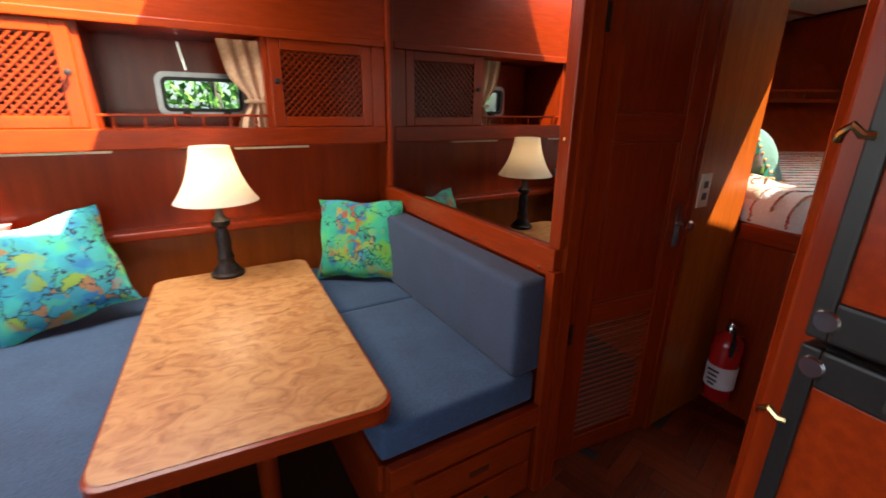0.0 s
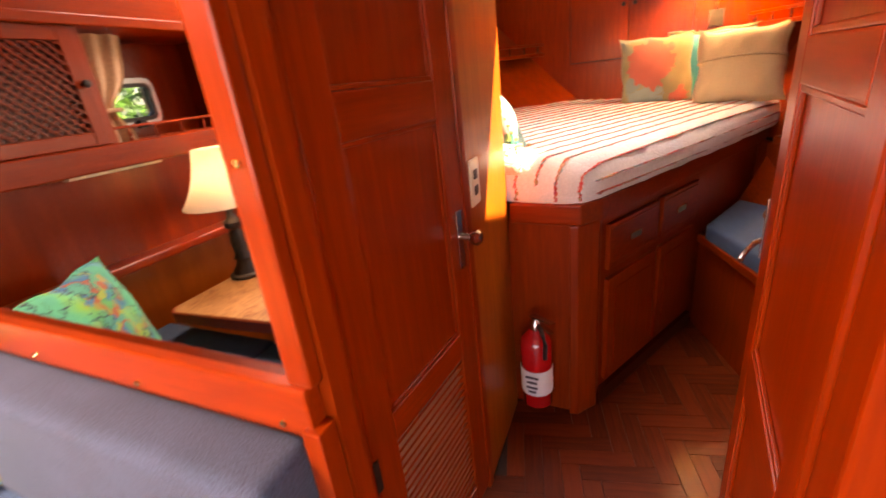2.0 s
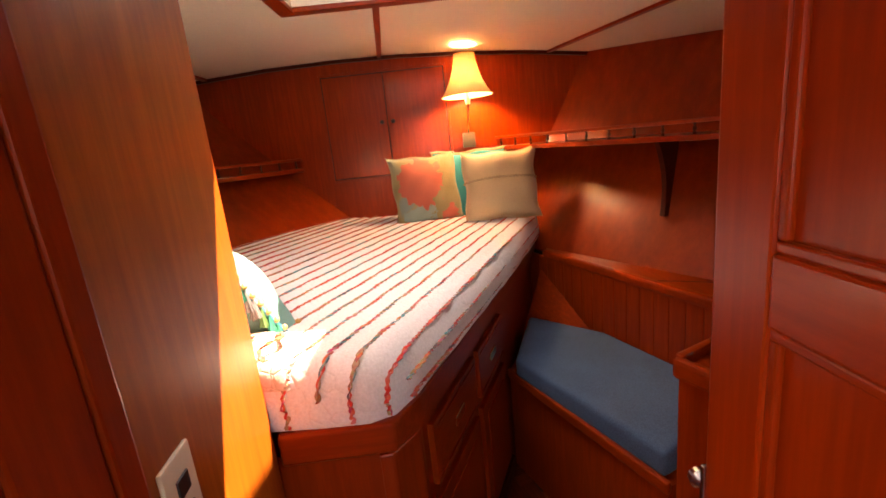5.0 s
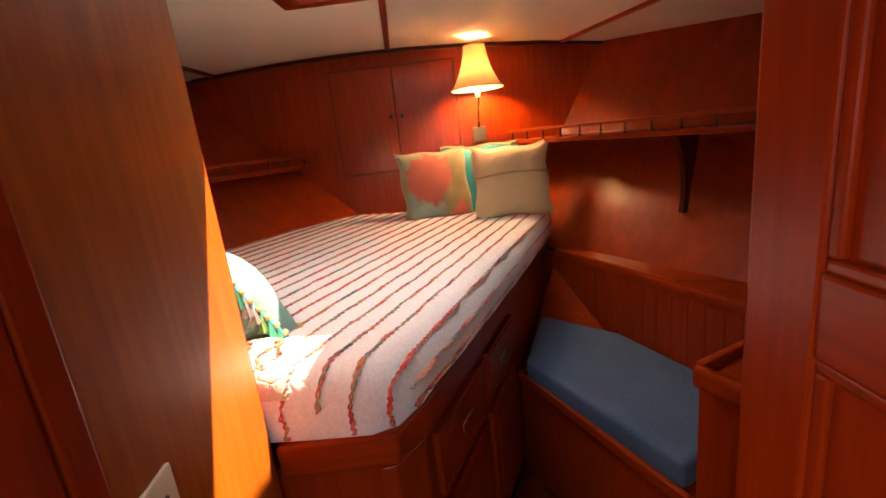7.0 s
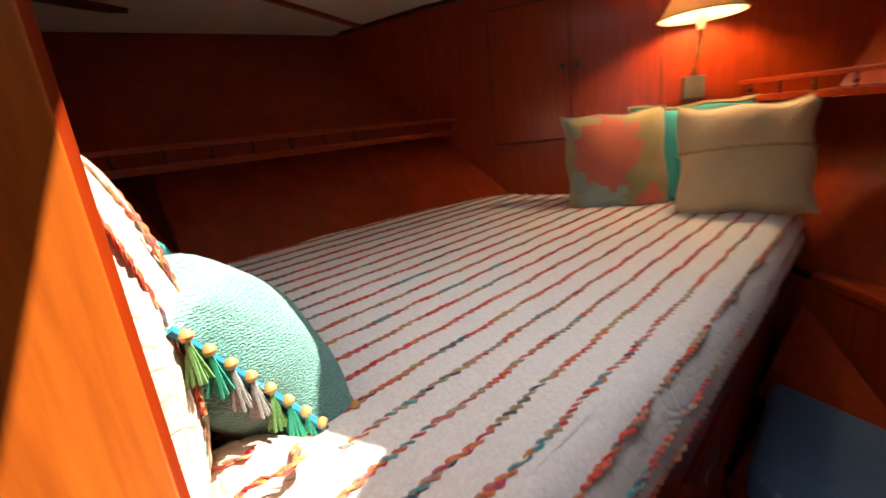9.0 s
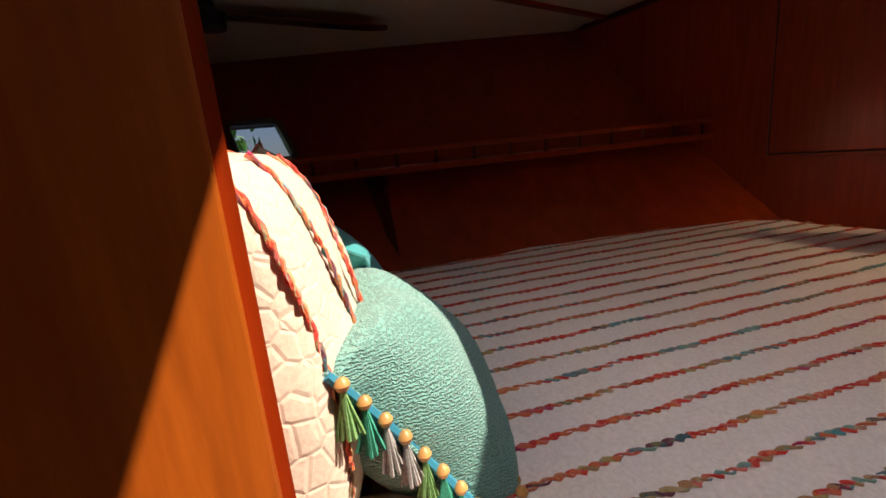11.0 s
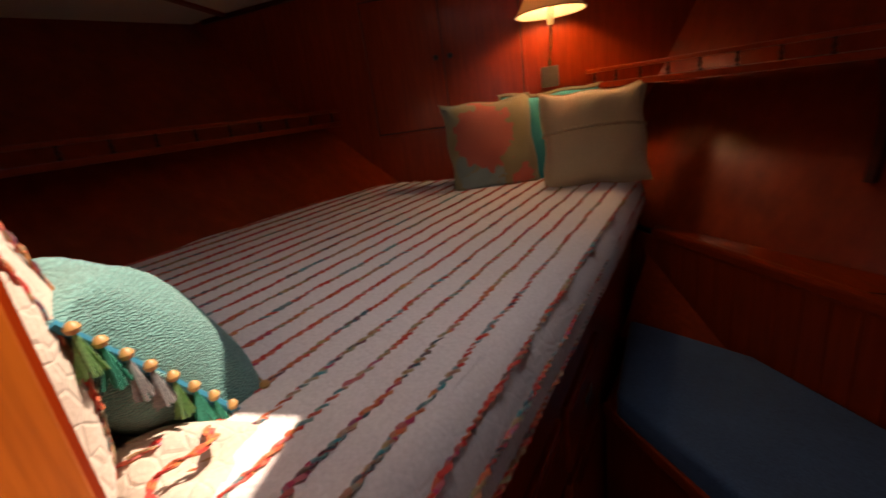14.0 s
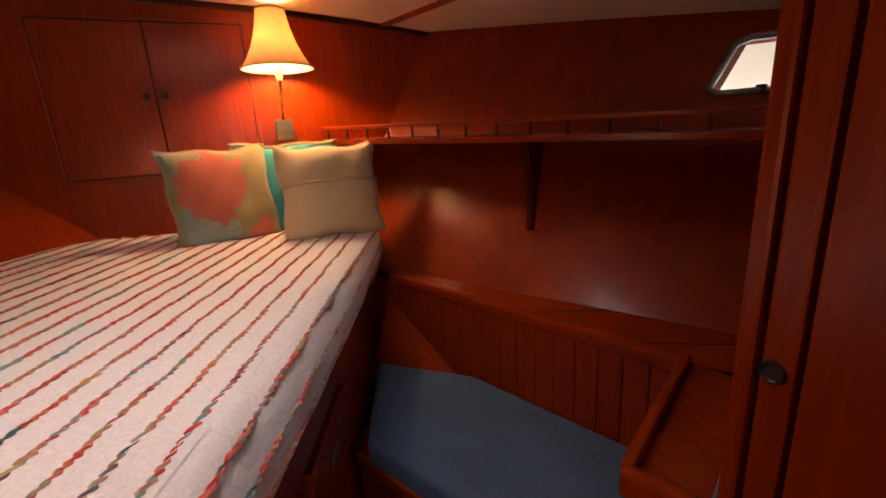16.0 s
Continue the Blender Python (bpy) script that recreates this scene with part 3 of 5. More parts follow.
single("trim_locker_cornice", sal(box(-3.6, -0.03, V - 0.025, V - 0.011, 1.615, 1.65, 0.005)), TEAK_X, "teak moulding over the lockers", "trim", kind="structure")


def lattice_door(u0, u1, z0, z1, parent_name, label):
    s = thing(parent_name, label, "locker", sp((u0 + u1) / 2, V, z0))
    w, bar = 0.05, 0.009
    part("frame_stile", sal(box(u0, u0 + w, V - 0.012, V + 0.012, z0, z1, 0.004)), TEAK_V, s)
    part("frame_stile", sal(box(u1 - w, u1, V - 0.012, V + 0.012, z0, z1, 0.004)), TEAK_V, s)
    part("frame_rail", sal(box(u0 + w, u1 - w, V - 0.012, V + 0.012, z0, z0 + 0.045, 0.004)), TEAK_X, s)
    part("frame_rail", sal(box(u0 + w, u1 - w, V - 0.012, V + 0.012, z1 - 0.045, z1, 0.004)), TEAK_X, s)
    a, b, c, d = u0 + w, u1 - w, z0 + 0.045, z1 - 0.045
    bm = bmesh.new()
    pitch = 0.030
    for sgn, y in ((1, V - 0.004), (-1, V + 0.003)):
        k = -int((d - c) / pitch) - 1
        while a + k * pitch < b:
            x0, za = a + k * pitch, c
            x1, zb = x0 + (d - c), d
            if x0 < a:
                za, x0 = c + (a - x0), a
            if x1 > b:
                zb, x1 = d - (x1 - b), b
            if x1 - x0 > 0.01:
                p, q = (x0, y, za), (x1, y, zb)
                if sgn < 0:
                    p, q = (a + b - x0, y, za), (a + b - x1, y, zb)
                merge(bm, beam(p, q, 0.006, bar, 0, (0, 1, 0)))
            k += 1
    part("lattice", sal(bm), TEAK_V, s, "crossed teak lattice strips")
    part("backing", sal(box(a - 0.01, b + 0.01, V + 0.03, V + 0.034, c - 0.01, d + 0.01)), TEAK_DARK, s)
    part("knob", moved(lathe([(0.006, 0), (0.006, 0.012), (0.013, 0.018), (0.012, 0.028), (0.0, 0.031)], n=14), SAL @ pose(u0 + 0.025 if u1 > -0.4 else u1 - 0.025, V - 0.012, (z0 + z1) / 2 + 0.01, 90, 0, 0)), BLACK, s, "small black knob", True)
    return s


lattice_door(-0.575, -0.10, 1.245, 1.615, "lattice_locker_door", "teak locker door with a diagonal lattice")
lattice_door(-1.76, -1.245, 1.245, 1.615, "lattice_locker_door", "sunlit teak locker door with a diagonal lattice")
single("trim_locker_stile", sal(box(-0.098, -0.03, V - 0.014, V + 0.02, 1.16, 1.615, 0.004)), TEAK_V, "teak stile beside the lattice door", "trim", kind="structure")
single("trim_locker_rail", sal(box(-3.6, -0.03, V - 0.02, V + 0.02, 1.16, 1.243, 0.006)), TEAK_X, "teak rail under the overhead lockers", "trim", kind="structure")
single("locker_shelf", sal(box(-3.6, -0.03, V + 0.02, V + 0.40, 1.16, 1.18)), TEAK_X, "teak shelf of the overhead lockers", "shelf", kind="structure")
single("wall_niche_side", sal(box(-0.60, -0.577, V + 0.0, V + 0.40, 1.18, 1.62)), TEAK_V, "teak side of the window niche", "wall", kind="structure")
single("wall_niche_side", sal(box(-1.243, -1.22, V + 0.0, V + 0.40, 1.18, 1.62)), TEAK_V, "teak side of the window niche", "wall", kind="structure")
single("wall_niche_top", sal(box(-1.22, -0.60, V + 0.02, V + 0.40, 1.62, 1.64)), TEAK_X, "teak top of the window niche", "wall", kind="structure")
# hull with the port light's opening
W0, W1, WZ0, WZ1, WV = -1.005, -0.65, 1.295, 1.465, V + 0.36
bm = box(-3.6, W0, WV, WV + 0.04, 1.1, CEIL)
merge(bm, box(W1, 0.02, WV, WV + 0.04, 1.1, CEIL))
merge(bm, box(W0, W1, WV, WV + 0.04, 1.1, WZ0))
merge(bm, box(W0, W1, WV, WV + 0.04, WZ1, CEIL))
single("wall_salon_port_hull", sal(bm), TEAK_HULL, "teak-lined hull side with a port light", "wall", kind="structure")


def rounded_rect(x0, x1, z0, z1, r, n=6):
    return arc(x1 - r, z1 - r, r, 0, 90, n) + arc(x0 + r, z1 - r, r, 90, 180, n) + arc(x0 + r, z0 + r, r, 180, 270, n) + arc(x1 - r, z0 + r, r, 270, 360, n)


def ring_frame(outer, inner, y0, y1):
    bm = bmesh.new()
    rows = [[bm.verts.new((x, y, z)) for x, z in pts] for pts, y in ((outer, y1), (outer, y0), (inner, y0), (inner, y1))]
    k = len(outer)
    for a, b in zip(rows, rows[1:] + rows[:1]):
        for i in range(k):
            bm.faces.new((a[i], a[(i + 1) % k], b[(i + 1) % k], b[i]))
    return bm


s = thing("window_1", "chrome-framed rectangular port light in the salon hull", "window", sp((W0 + W1) / 2, WV, WZ0), kind="structure")
part("window_frame", sal(ring_frame(rounded_rect(W0 - 0.014, W1 + 0.014, WZ0 - 0.014, WZ1 + 0.014, 0.042), rounded_rect(W0 + 0.012, W1 - 0.012, WZ0 + 0.012, WZ1 - 0.012, 0.03), WV - 0.035, WV + 0.002)), DULL, s, "polished metal frame", True)
part("window_frame", sal(ring_frame(rounded_rect(W0 + 0.008, W1 - 0.008, WZ0 + 0.008, WZ1 - 0.008, 0.03), rounded_rect(W0 + 0.024, W1 - 0.024, WZ0 + 0.024, WZ1 - 0.024, 0.02), WV - 0.045, WV - 0.012)), BLACK, s, "black inner gasket", True)
# tint added to hold down the brightness of the trees outside
g = part("pane", sal(box(W0 + 0.02, W1 - 0.02, WV - 0.022, WV - 0.018, WZ0 + 0.02, WZ1 - 0.02)), make_glass("tinted_glass", (0.32, 0.42, 0.46)), s, "glass tinted to dim the view outside")
g.visible_shadow = False
for u in (W0 + 0.08, W1 - 0.10):
    part("latch", sal(box(u, u + 0.035, WV - 0.06, WV - 0.036, WZ0 - 0.02, WZ0 + 0.012, 0.005)), BLACK, s, "black dog latch")
part("stay", sal(beam((W0 + 0.12, WV - 0.04, WZ1 + 0.02), (W0 + 0.10, WV - 0.04, 1.61), 0.012, 0.012, 0.003)), CHROME, s, "metal window stay")


def curtain():
    bm = bmesh.new()
    n, k = 40, 16
    rows = []
    for j in range(k + 1):
        t = j / k
        z = 1.605 - t * 0.40
        half = 0.115 - 0.06 * math.exp(-((t - 0.62) / 0.16) ** 2) - 0.02 * t
        cx = -0.655 + 0.035 * min(1, t / 0.6)
        row = []
        for i in range(n + 1):
            a = 2 * i / n - 1
            row.append(bm.verts.new((cx + a * half, V + 0.06 + 0.014 * math.sin(a * 12) * (0.6 + 0.4 * t), z)))
        rows.append(row)
    for a, b in zip(rows, rows[1:]):
        for i in range(n):
            bm.faces.new((a[i], a[i + 1], b[i + 1], b[i]))
    r = bmesh.ops.extrude_face_region(bm, geom=list(bm.faces))
    bmesh.ops.translate(bm, vec=(0, 0.003, 0), verts=[v for v in r["geom"] if isinstance(v, bmesh.types.BMVert)])
    s = thing("curtain", "beige gathered curtain tied back at the port light", "curtain", sp(-0.68, V + 0.06, 1.2))
    part("drape", sal(bm), plain("beige_curtain", (0.55, 0.36, 0.21), 0.85, vary=0.15, scale=80, sheen=0.3), s, "", True)
    part("tie", sal(box(-0.68, -0.575, V + 0.04, V + 0.085, 1.345, 1.36, 0.005)), plain("tie_cloth", (0.42, 0.28, 0.16), 0.85), s, "narrow tie-back band")
curtain()


def gallery(name, label, p, q, h, count, post_mat, rail_mat):
    """A fiddle rail on small turned posts from p to q."""
    s = thing(name, label, "rail", p)
    p, q = Vector(p), Vector(q)
    part("top_rail", beam(p + Vector((0, 0, h)), q + Vector((0, 0, h)), 0.014, 0.010, 0.003), rail_mat, s)
    for i in range(count):
        a = p.lerp(q, (i + 0.5) / count)
        part("post", lathe([(0.007, 0), (0.007, 0.006), (0.004, 0.012), (0.008, h * 0.45), (0.004, h * 0.75), (0.006, h - 0.006)], a, 10), post_mat, s, "", True)
    return s


gallery("fiddle_rail", "small turned teak fiddle rail along the window niche", sp(-1.22, V + 0.005, 1.243), sp(-0.60, V + 0.005, 1.243), 0.05, 6, TEAK_V, TEAK_X)
for u0, u1 in ((-1.55, -1.20), (-0.75, -0.42)):
    s = thing("under_cabinet_light", "slim white strip light under the locker rail", "light", sp(u0, V, 1.15))
    part("housing", sal(box(u0, u1, V + 0.03, V + 0.06, 1.146, 1.159, 0.003)), CREAM, s)

s = thing("wall_light", "small pink flower-shaped glass wall light", "lamp", sp(-1.62, V + 0.12, 0.84))
part("bowl", moved(lathe([(0.0, 0), (0.02, 0.005), (0.035, 0.03), (0.045, 0.05)], n=16), SAL @ pose(-1.62, V + 0.12, 0.83)), plain("pink_glass", (0.75, 0.42, 0.38), 0.2), s, "", True)


# ---- passage ----
def louvre_door():
    s = thing("door_1", "closed narrow teak door with two panels and a louvred foot", "door", (1.70, 1.18, 0), kind="structure")
    y0, y1 = 1.162, 1.196
    x0, x1 = 1.462, 1.955
    part("stile", box(x0, x0 + 0.085, y0, y1, 0.02, 1.92, 0.004), TEAK_V, s)
    part("stile", box(x1 - 0.085, x1, y0, y1, 0.02, 1.92, 0.004), TEAK_V, s)
    a, b = x0 + 0.085, x1 - 0.085
    for z0, z1 in ((0.02, 0.10), (0.60, 0.675), (1.245, 1.328), (1.84, 1.92)):
        part("rail", box(a, b, y0, y1, z0, z1, 0.004), TEAK_X, s)
    for z0, z1 in ((0.675, 1.245), (1.328, 1.84)):
        p = part("panel", box(a - 0.003, b + 0.003, y0 + 0.012, y1 - 0.008, z0 - 0.003, z1 + 0.003), TEAK_V, s)
        part("moulding", box(a, b, y0 + 0.004, y0 + 0.012, z0, z0 + 0.010, 0.003), TEAK_X, p)
        part("moulding", box(a, b, y0 + 0.004, y0 + 0.012, z1 - 0.010, z1, 0.003), TEAK_X, p)
        part("moulding", box(a, a + 0.010, y0 + 0.004, y0 + 0.012, z0 + 0.01, z1 - 0.01, 0.003), TEAK_V, p)
        part("moulding", box(b - 0.010, b, y0 + 0.004, y0 + 0.012, z0 + 0.01, z1 - 0.01, 0.003), TEAK_V, p)
    for i in range(20):
        z = 0.112 + i * 0.0245
        part("slat", beam((a - 0.002, 1.179, z), (b + 0.002, 1.179, z), 0.026, 0.006, 0.0015, (0, 0.6, 1)), TEAK_X, s)
    part("latch_plate", box(1.905, 1.935, y0 - 0.004, y0 + 0.001, 0.855, 1.015, 0.002), CHROME, s, "chrome lock plate")
    h = part("handle", moved(lathe([(0.010, 0), (0.010, 0.03), (0.019, 0.038), (0.021, 0.05), (0.014, 0.058), (0, 0.06)], n=16), pose(1.92, y0 - 0.003, 0.945, 90, 0, 0)), CHROME, s, "chrome knob", True)
    part("hinge", box(x0 - 0.006, x0 + 0.012, y0 - 0.004, y0 + 0.001, 0.54, 0.62, 0.002), BRONZE, s, "dark hinge")
    part("hinge", box(x0 - 0.006, x0 + 0.012, y0 - 0.004, y0 + 0.001, 1.55, 1.63, 0.002), BRONZE, s, "dark hinge")
louvre_door()
single("trim_head_door_jamb", box(1.402, 1.46, 1.16, 1.205, 0, 1.95, 0.004), TEAK_V, "teak jamb of the head door", "trim", kind="structure")
single("trim_head_door_jamb", box(1.957, 1.99, 1.158, 1.205, 0, 1.95, 0.004), TEAK_V, "teak jamb of the head door", "trim", kind="structure")

s = thing("wall_outlet", "cream double outlet plate with two black sockets", "outlet", (2.02, 1.16, 1.05))
m = pose(2.045, 1.1715, 1.058, 0, 0, 7.1)
part("plate", moved(box(-0.036, 0.036, -0.007, 0.0, -0.064, 0.064, 0.004), m), CREAM, s)
for z in (-0.022, 0.022):
    part("socket", moved(box(-0.014, 0.014, -0.010, -0.006, z - 0.013, z + 0.013, 0.002), m), BLACK, s, "black socket")


def cabin_door():
    s = thing("door_2", "open teak cabin door with raised mouldings and a chrome lock", "door", (1.75, 0.49, 0), kind="structure")
    y0, y1 = 0.475, 0.507
    x0, x1 = 1.508, 2.05
    part("stile", box(x0, x0 + 0.085, y0, y1, 0.02, 1.92, 0.004), TEAK_V, s)
    part("stile", box(x1 - 0.085, x1, y0, y1, 0.02, 1.92, 0.004), TEAK_V, s)
    a, b = x0 + 0.085, x1 - 0.085
    for z0, z1 in ((0.02, 0.12), (0.60, 0.72), (1.255, 1.33), (1.82, 1.92)):
        part("rail", box(a, b, y0, y1, z0, z1, 0.004), TEAK_X, s)
    for z0, z1 in ((0.12, 0.60), (0.72, 1.255), (1.33, 1.82)):
        p = part("panel", box(a - 0.003, b + 0.003, y0 + 0.008, y1 - 0.012, z0 - 0.003, z1 + 0.003), TEAK_V, s)
        part("moulding", box(a, b, y1 - 0.012, y1 - 0.003, z0, z0 + 0.012, 0.003), TEAK_X, p)
        part("moulding", box(a, b, y1 - 0.012, y1 - 0.003, z1 - 0.012, z1, 0.003), TEAK_X, p)
        part("moulding", box(a, a + 0.012, y1 - 0.012, y1 - 0.003, z0 + 0.012, z1 - 0.012, 0.003), TEAK_V, p)
        part("moulding", box(b - 0.012, b, y1 - 0.012, y1 - 0.003, z0 + 0.012, z1 - 0.012, 0.003), TEAK_V, p)
    part("lock_plate", box(x1 - 0.004, x1 + 0.004, y0 + 0.002, y1 + 0.004, 0.90, 1.03, 0.002), CHROME, s, "chrome lock plate")
    part("handle", tube([(2.05, 0.500, 0.940), (2.066, 0.506, 0.936), (2.082, 0.516, 0.922), (2.088, 0.526, 0.904), (2.080, 0.536, 0.890), (2.066, 0.540, 0.884)], 0.006, 10), CHROME, s, "curved chrome lever", True)
    part("latch_bolt", moved(lathe([(0.008, 0), (0.008, 0.010), (0.015, 0.018), (0.013, 0.028), (0, 0.031)], n=14), pose(2.053, 0.498, 0.990, 0, 90, 0)), CHROME, s, "chrome latch bolt", True)
cabin_door()
JX, JY = 1.504, 0.522
single("trim_passage_jamb", box(1.458, JX, 0.44, JY, 0, CEIL, 0.006), TEAK_V, "orange-brown teak jamb at the cabin door", "trim", kind="structure")
# solid near-black strip for the shade in the gap
single("trim_jamb_shade", box(1.43, 1.459, 0.44, 0.495, 0, CEIL), DARKGAP, "near-black strip that paints the shaded gap beside the door jamb", "trim", kind="structure")
single("trim_passage_jamb", box(1.362, 1.431, 0.44, 0.524, 0, CEIL, 0.006), TEAK_V, "orange-brown teak jamb board", "trim", kind="structure")
single("trim_passage_stile", prism([(1.075, 0.34), (1.075, 0.385), (1.12, 0.413), (1.358, 0.47), (1.358, 0.34)], 0, CEIL, 0.004), TEAK_V, "teak stile beside the refrigerator", "trim", kind="structure")


def fridge():
    s = thing("refrigerator", "two-door marine refrigerator with black frames and teak inserts", "refrigerator", (1.1, 0.1, 0))
    x = 1.02
    for z0, z1, top in ((1.105, 1.80, False), (0.25, 1.095, True)):
        d = part("door", box(x + 0.012, x + 0.05, -0.30, 0.36, z0, z1, 0.004), BLACK, s, "black-framed door")
        a, b = (z0 + 0.046, z1 - 0.03) if not top else (z0 + 0.03, z1 - 0.046)
        part("insert", box(x + 0.004, x + 0.0135, -0.27, 0.340, a, b, 0.002), TEAK_X, d, "teak veneer insert")
        for y0, y1, q0, q1 in ((0.340, 0.36, z0, z1), (-0.30, -0.27, z0, z1)):
            part("frame_bar", box(x, x + 0.0125, y0, y1, q0, q1, 0.003), BLACK, d)
        h0, h1 = (z0, a) if not top else (b, z1)
        part("frame_bar", box(x, x + 0.0125, -0.27, 0.340, h0, h1, 0.004), BLACK, d)
        part("grip", box(x - 0.006, x + 0.0, -0.08, 0.28, (h0 + h1) / 2 - 0.012, (h0 + h1) / 2 + 0.012, 0.004), plain("grip_plastic", (0.03, 0.028, 0.027), 0.5), d, "recessed black grip")
        part("badge", moved(lathe([(0.0, 0.003), (0.011, 0.003), (0.013, 0)], n=16), pose(x, 0.344, (h0 + h1) / 2, 0, -90, 0)), CHROME, d, "round metal cap")
    for z in (1.32, 0.995):
        part("hinge", tube([(x, 0.352, z), (x - 0.004, 0.360, z), (x - 0.008, 0.368, z + 0.009), (x - 0.006, 0.376, z + 0.002), (x, 0.380, z - 0.006)], 0.0045, 8), BRASS, s, "brass hook hinge", True)
    part("cabinet", box(x + 0.052, 1.36, -0.34, 0.335, 0, 1.95, 0.003), TEAK_V, s, "teak surround")
    return s
fridge().location.y -= 0.018


def extinguisher():
    x, y, z = 2.328, 1.105, 0.10
    s = thing("fire_extinguisher", "small red fire extinguisher with a white label on the berth base", "fire extinguisher", (x, y, z))
    part("bottle", lathe([(0.0, 0.0), (0.034, 0.0), (0.040, 0.008), (0.041, 0.24), (0.036, 0.265), (0.02, 0.285), (0.016, 0.295), (0.0, 0.295)], (x, y, z), 24), REDPAINT, s, "glossy red bottle", True)
    lab = part("label_band", lathe([(0.0418, 0.06), (0.0418, 0.155)], (x, y, z), 24), PAPER, s, "white printed label", True)
    for i, (dz, w) in enumerate(((0.135, 0.035), (0.115, 0.028), (0.095, 0.03), (0.078, 0.02))):
        part("print_bar", box(x - 0.0432, x - 0.0422, y - w / 2, y + w / 2, z + dz - 0.004, z + dz + 0.004), INK, lab)
    part("valve", lathe([(0.014, 0.295), (0.014, 0.32), (0.010, 0.325), (0.010, 0.335), (0, 0.335)], (x, y, z), 14), CHROME, s, "metal valve", True)
    part("lever", beam((x + 0.01, y + 0.012, z + 0.335), (x - 0.035, y - 0.055, z + 0.352), 0.016, 0.005, 0.001), CHROME, s, "metal squeeze lever")
    part("lever", beam((x + 0.0, y - 0.01, z + 0.318), (x - 0.030, y - 0.05, z + 0.312), 0.014, 0.004, 0.001), CHROME, s, "metal carry handle")
    part("hose", tube([(x - 0.01, y - 0.012, z + 0.315), (x - 0.035, y - 0.03, z + 0.305), (x - 0.042, y - 0.038, z + 0.27), (x - 0.040, y - 0.036, z + 0.22)], 0.006, 8), BLACK, s, "black nozzle hose", True)
    part("bracket", box(x + 0.030, x + 0.052, y - 0.02, y + 0.02, z - 0.005, z + 0.26, 0.003), CHROME, s, "metal wall bracket")
    return s
extinguisher().scale = (1.45, 1.45, 1.13)

# ---- cabin: berth ----
A, B, C = (2.395, 1.213), (2.41, 0.960), (2.50, 0.905)     # foot edge, corner, start of the long side
HEAD = (4.385, 0.165)


def inset(p, q, d):
    n = Vector((-(Vector(q) - Vector(p)).y, (Vector(q) - Vector(p)).x)).normalized() * d
    return tuple(Vector(p) + n), tuple(Vector(q) + n)


def berth():
    s = thing("berth", "raised teak island berth base with drawers", "bed", (3.2, 1.2, 0))
    B2, H2 = inset(C, HEAD, 0.018)
    part("base", prism([(2.412, 1.26), (2.43, 0.972), B2, H2, (4.39, 1.12), (3.39, 1.62), (2.42, 2.08)], 0.0, 0.83), TEAK_V, s)
    rim = [A, B, C, HEAD, (4.385, 0.23), (2.53, 0.965), (2.47, 0.99), (2.46, 1.213)]
    part("rim", prism(rim, 0.815, 0.892, 0.010, 3), TEAK_Y, s, "rounded teak rim board")
    # fronts along the long side
    d = Vector((HEAD[0] - C[0], HEAD[1] - C[1])).normalized()
    ang = math.degrees(math.atan2(d.y, d.x))
    m = pose(C[0], C[1], 0, 0, 0, ang)
    for u0, u1 in ((0.05, 0.42), (0.46, 0.80)):
        f = part("drawer", moved(box(u0, u1, 0.0, 0.019, 0.60, 0.78, 0.005), m), TEAK_X, s)
        part("bead", moved(box(u0 + 0.015, u1 - 0.015, -0.004, 0.001, 0.615, 0.622, 0.002), m), TEAK_X, f)
        part("bead", moved(box(u0 + 0.015, u1 - 0.015, -0.004, 0.001, 0.758, 0.765, 0.002), m), TEAK_X, f)
        part("pull", moved(box((u0 + u1) / 2 - 0.04, (u0 + u1) / 2 + 0.04, -0.006, 0.001, 0.675, 0.705, 0.003), m), BRASS, f, "recessed brass pull")
    for u0, u1 in ((0.05, 0.42), (0.46, 0.80)):
        f = part("locker_door", moved(box(u0, u1, 0.0, 0.019, 0.10, 0.56, 0.005), m), TEAK_V, s)
        part("panel", moved(box(u0 + 0.05, u1 - 0.05, -0.004, 0.001, 0.15, 0.51, 0.003), m), TEAK_V, f)
    part("corner_post", prism([(2.405, 1.0), (2.412, 0.968), (2.495, 0.914), (2.52, 0.91), (2.52, 0.96), (2.43, 1.0)], 0.0, 0.815, 0.006), TEAK_V, s)
    part("toe_board", moved(box(0.0, 0.85, -0.002, 0.020, 0.0, 0.07, 0.003), m), TEAK_DARK, s)
berth()

TOP = 1.03
SOFT = 0.075     # radius of the bedspread's edge in plan


def outline_inset(pts, d):
    c = Vector((sum(p[0] for p in pts) / len(pts), sum(p[1] for p in pts) / len(pts)))
    out = []
    for i, p in enumerate(pts):
        a, b = Vector(pts[i - 1]), Vector(pts[(i + 1) % len(pts)])
        p = Vector(p)
        n1 = Vector((-(p - a).y, (p - a).x)).normalized()
        n2 = Vector((-(b - p).y, (b - p).x)).normalized()
        n = (n1 + n2)
        n = n.normalized() * d / max(0.5, (1 + n1.dot(n2)) / 2) ** 0.5
        out.append(tuple(p + n))
    return out


def resample(pts, step):
    out = []
    for i, p in enumerate(pts):
        q = pts[(i + 1) % len(pts)]
        k = max(1, int((Vector(q) - Vector(p)).length / step))
        out += [lerp(p, q, j / k) for j in range(k)]
    return out


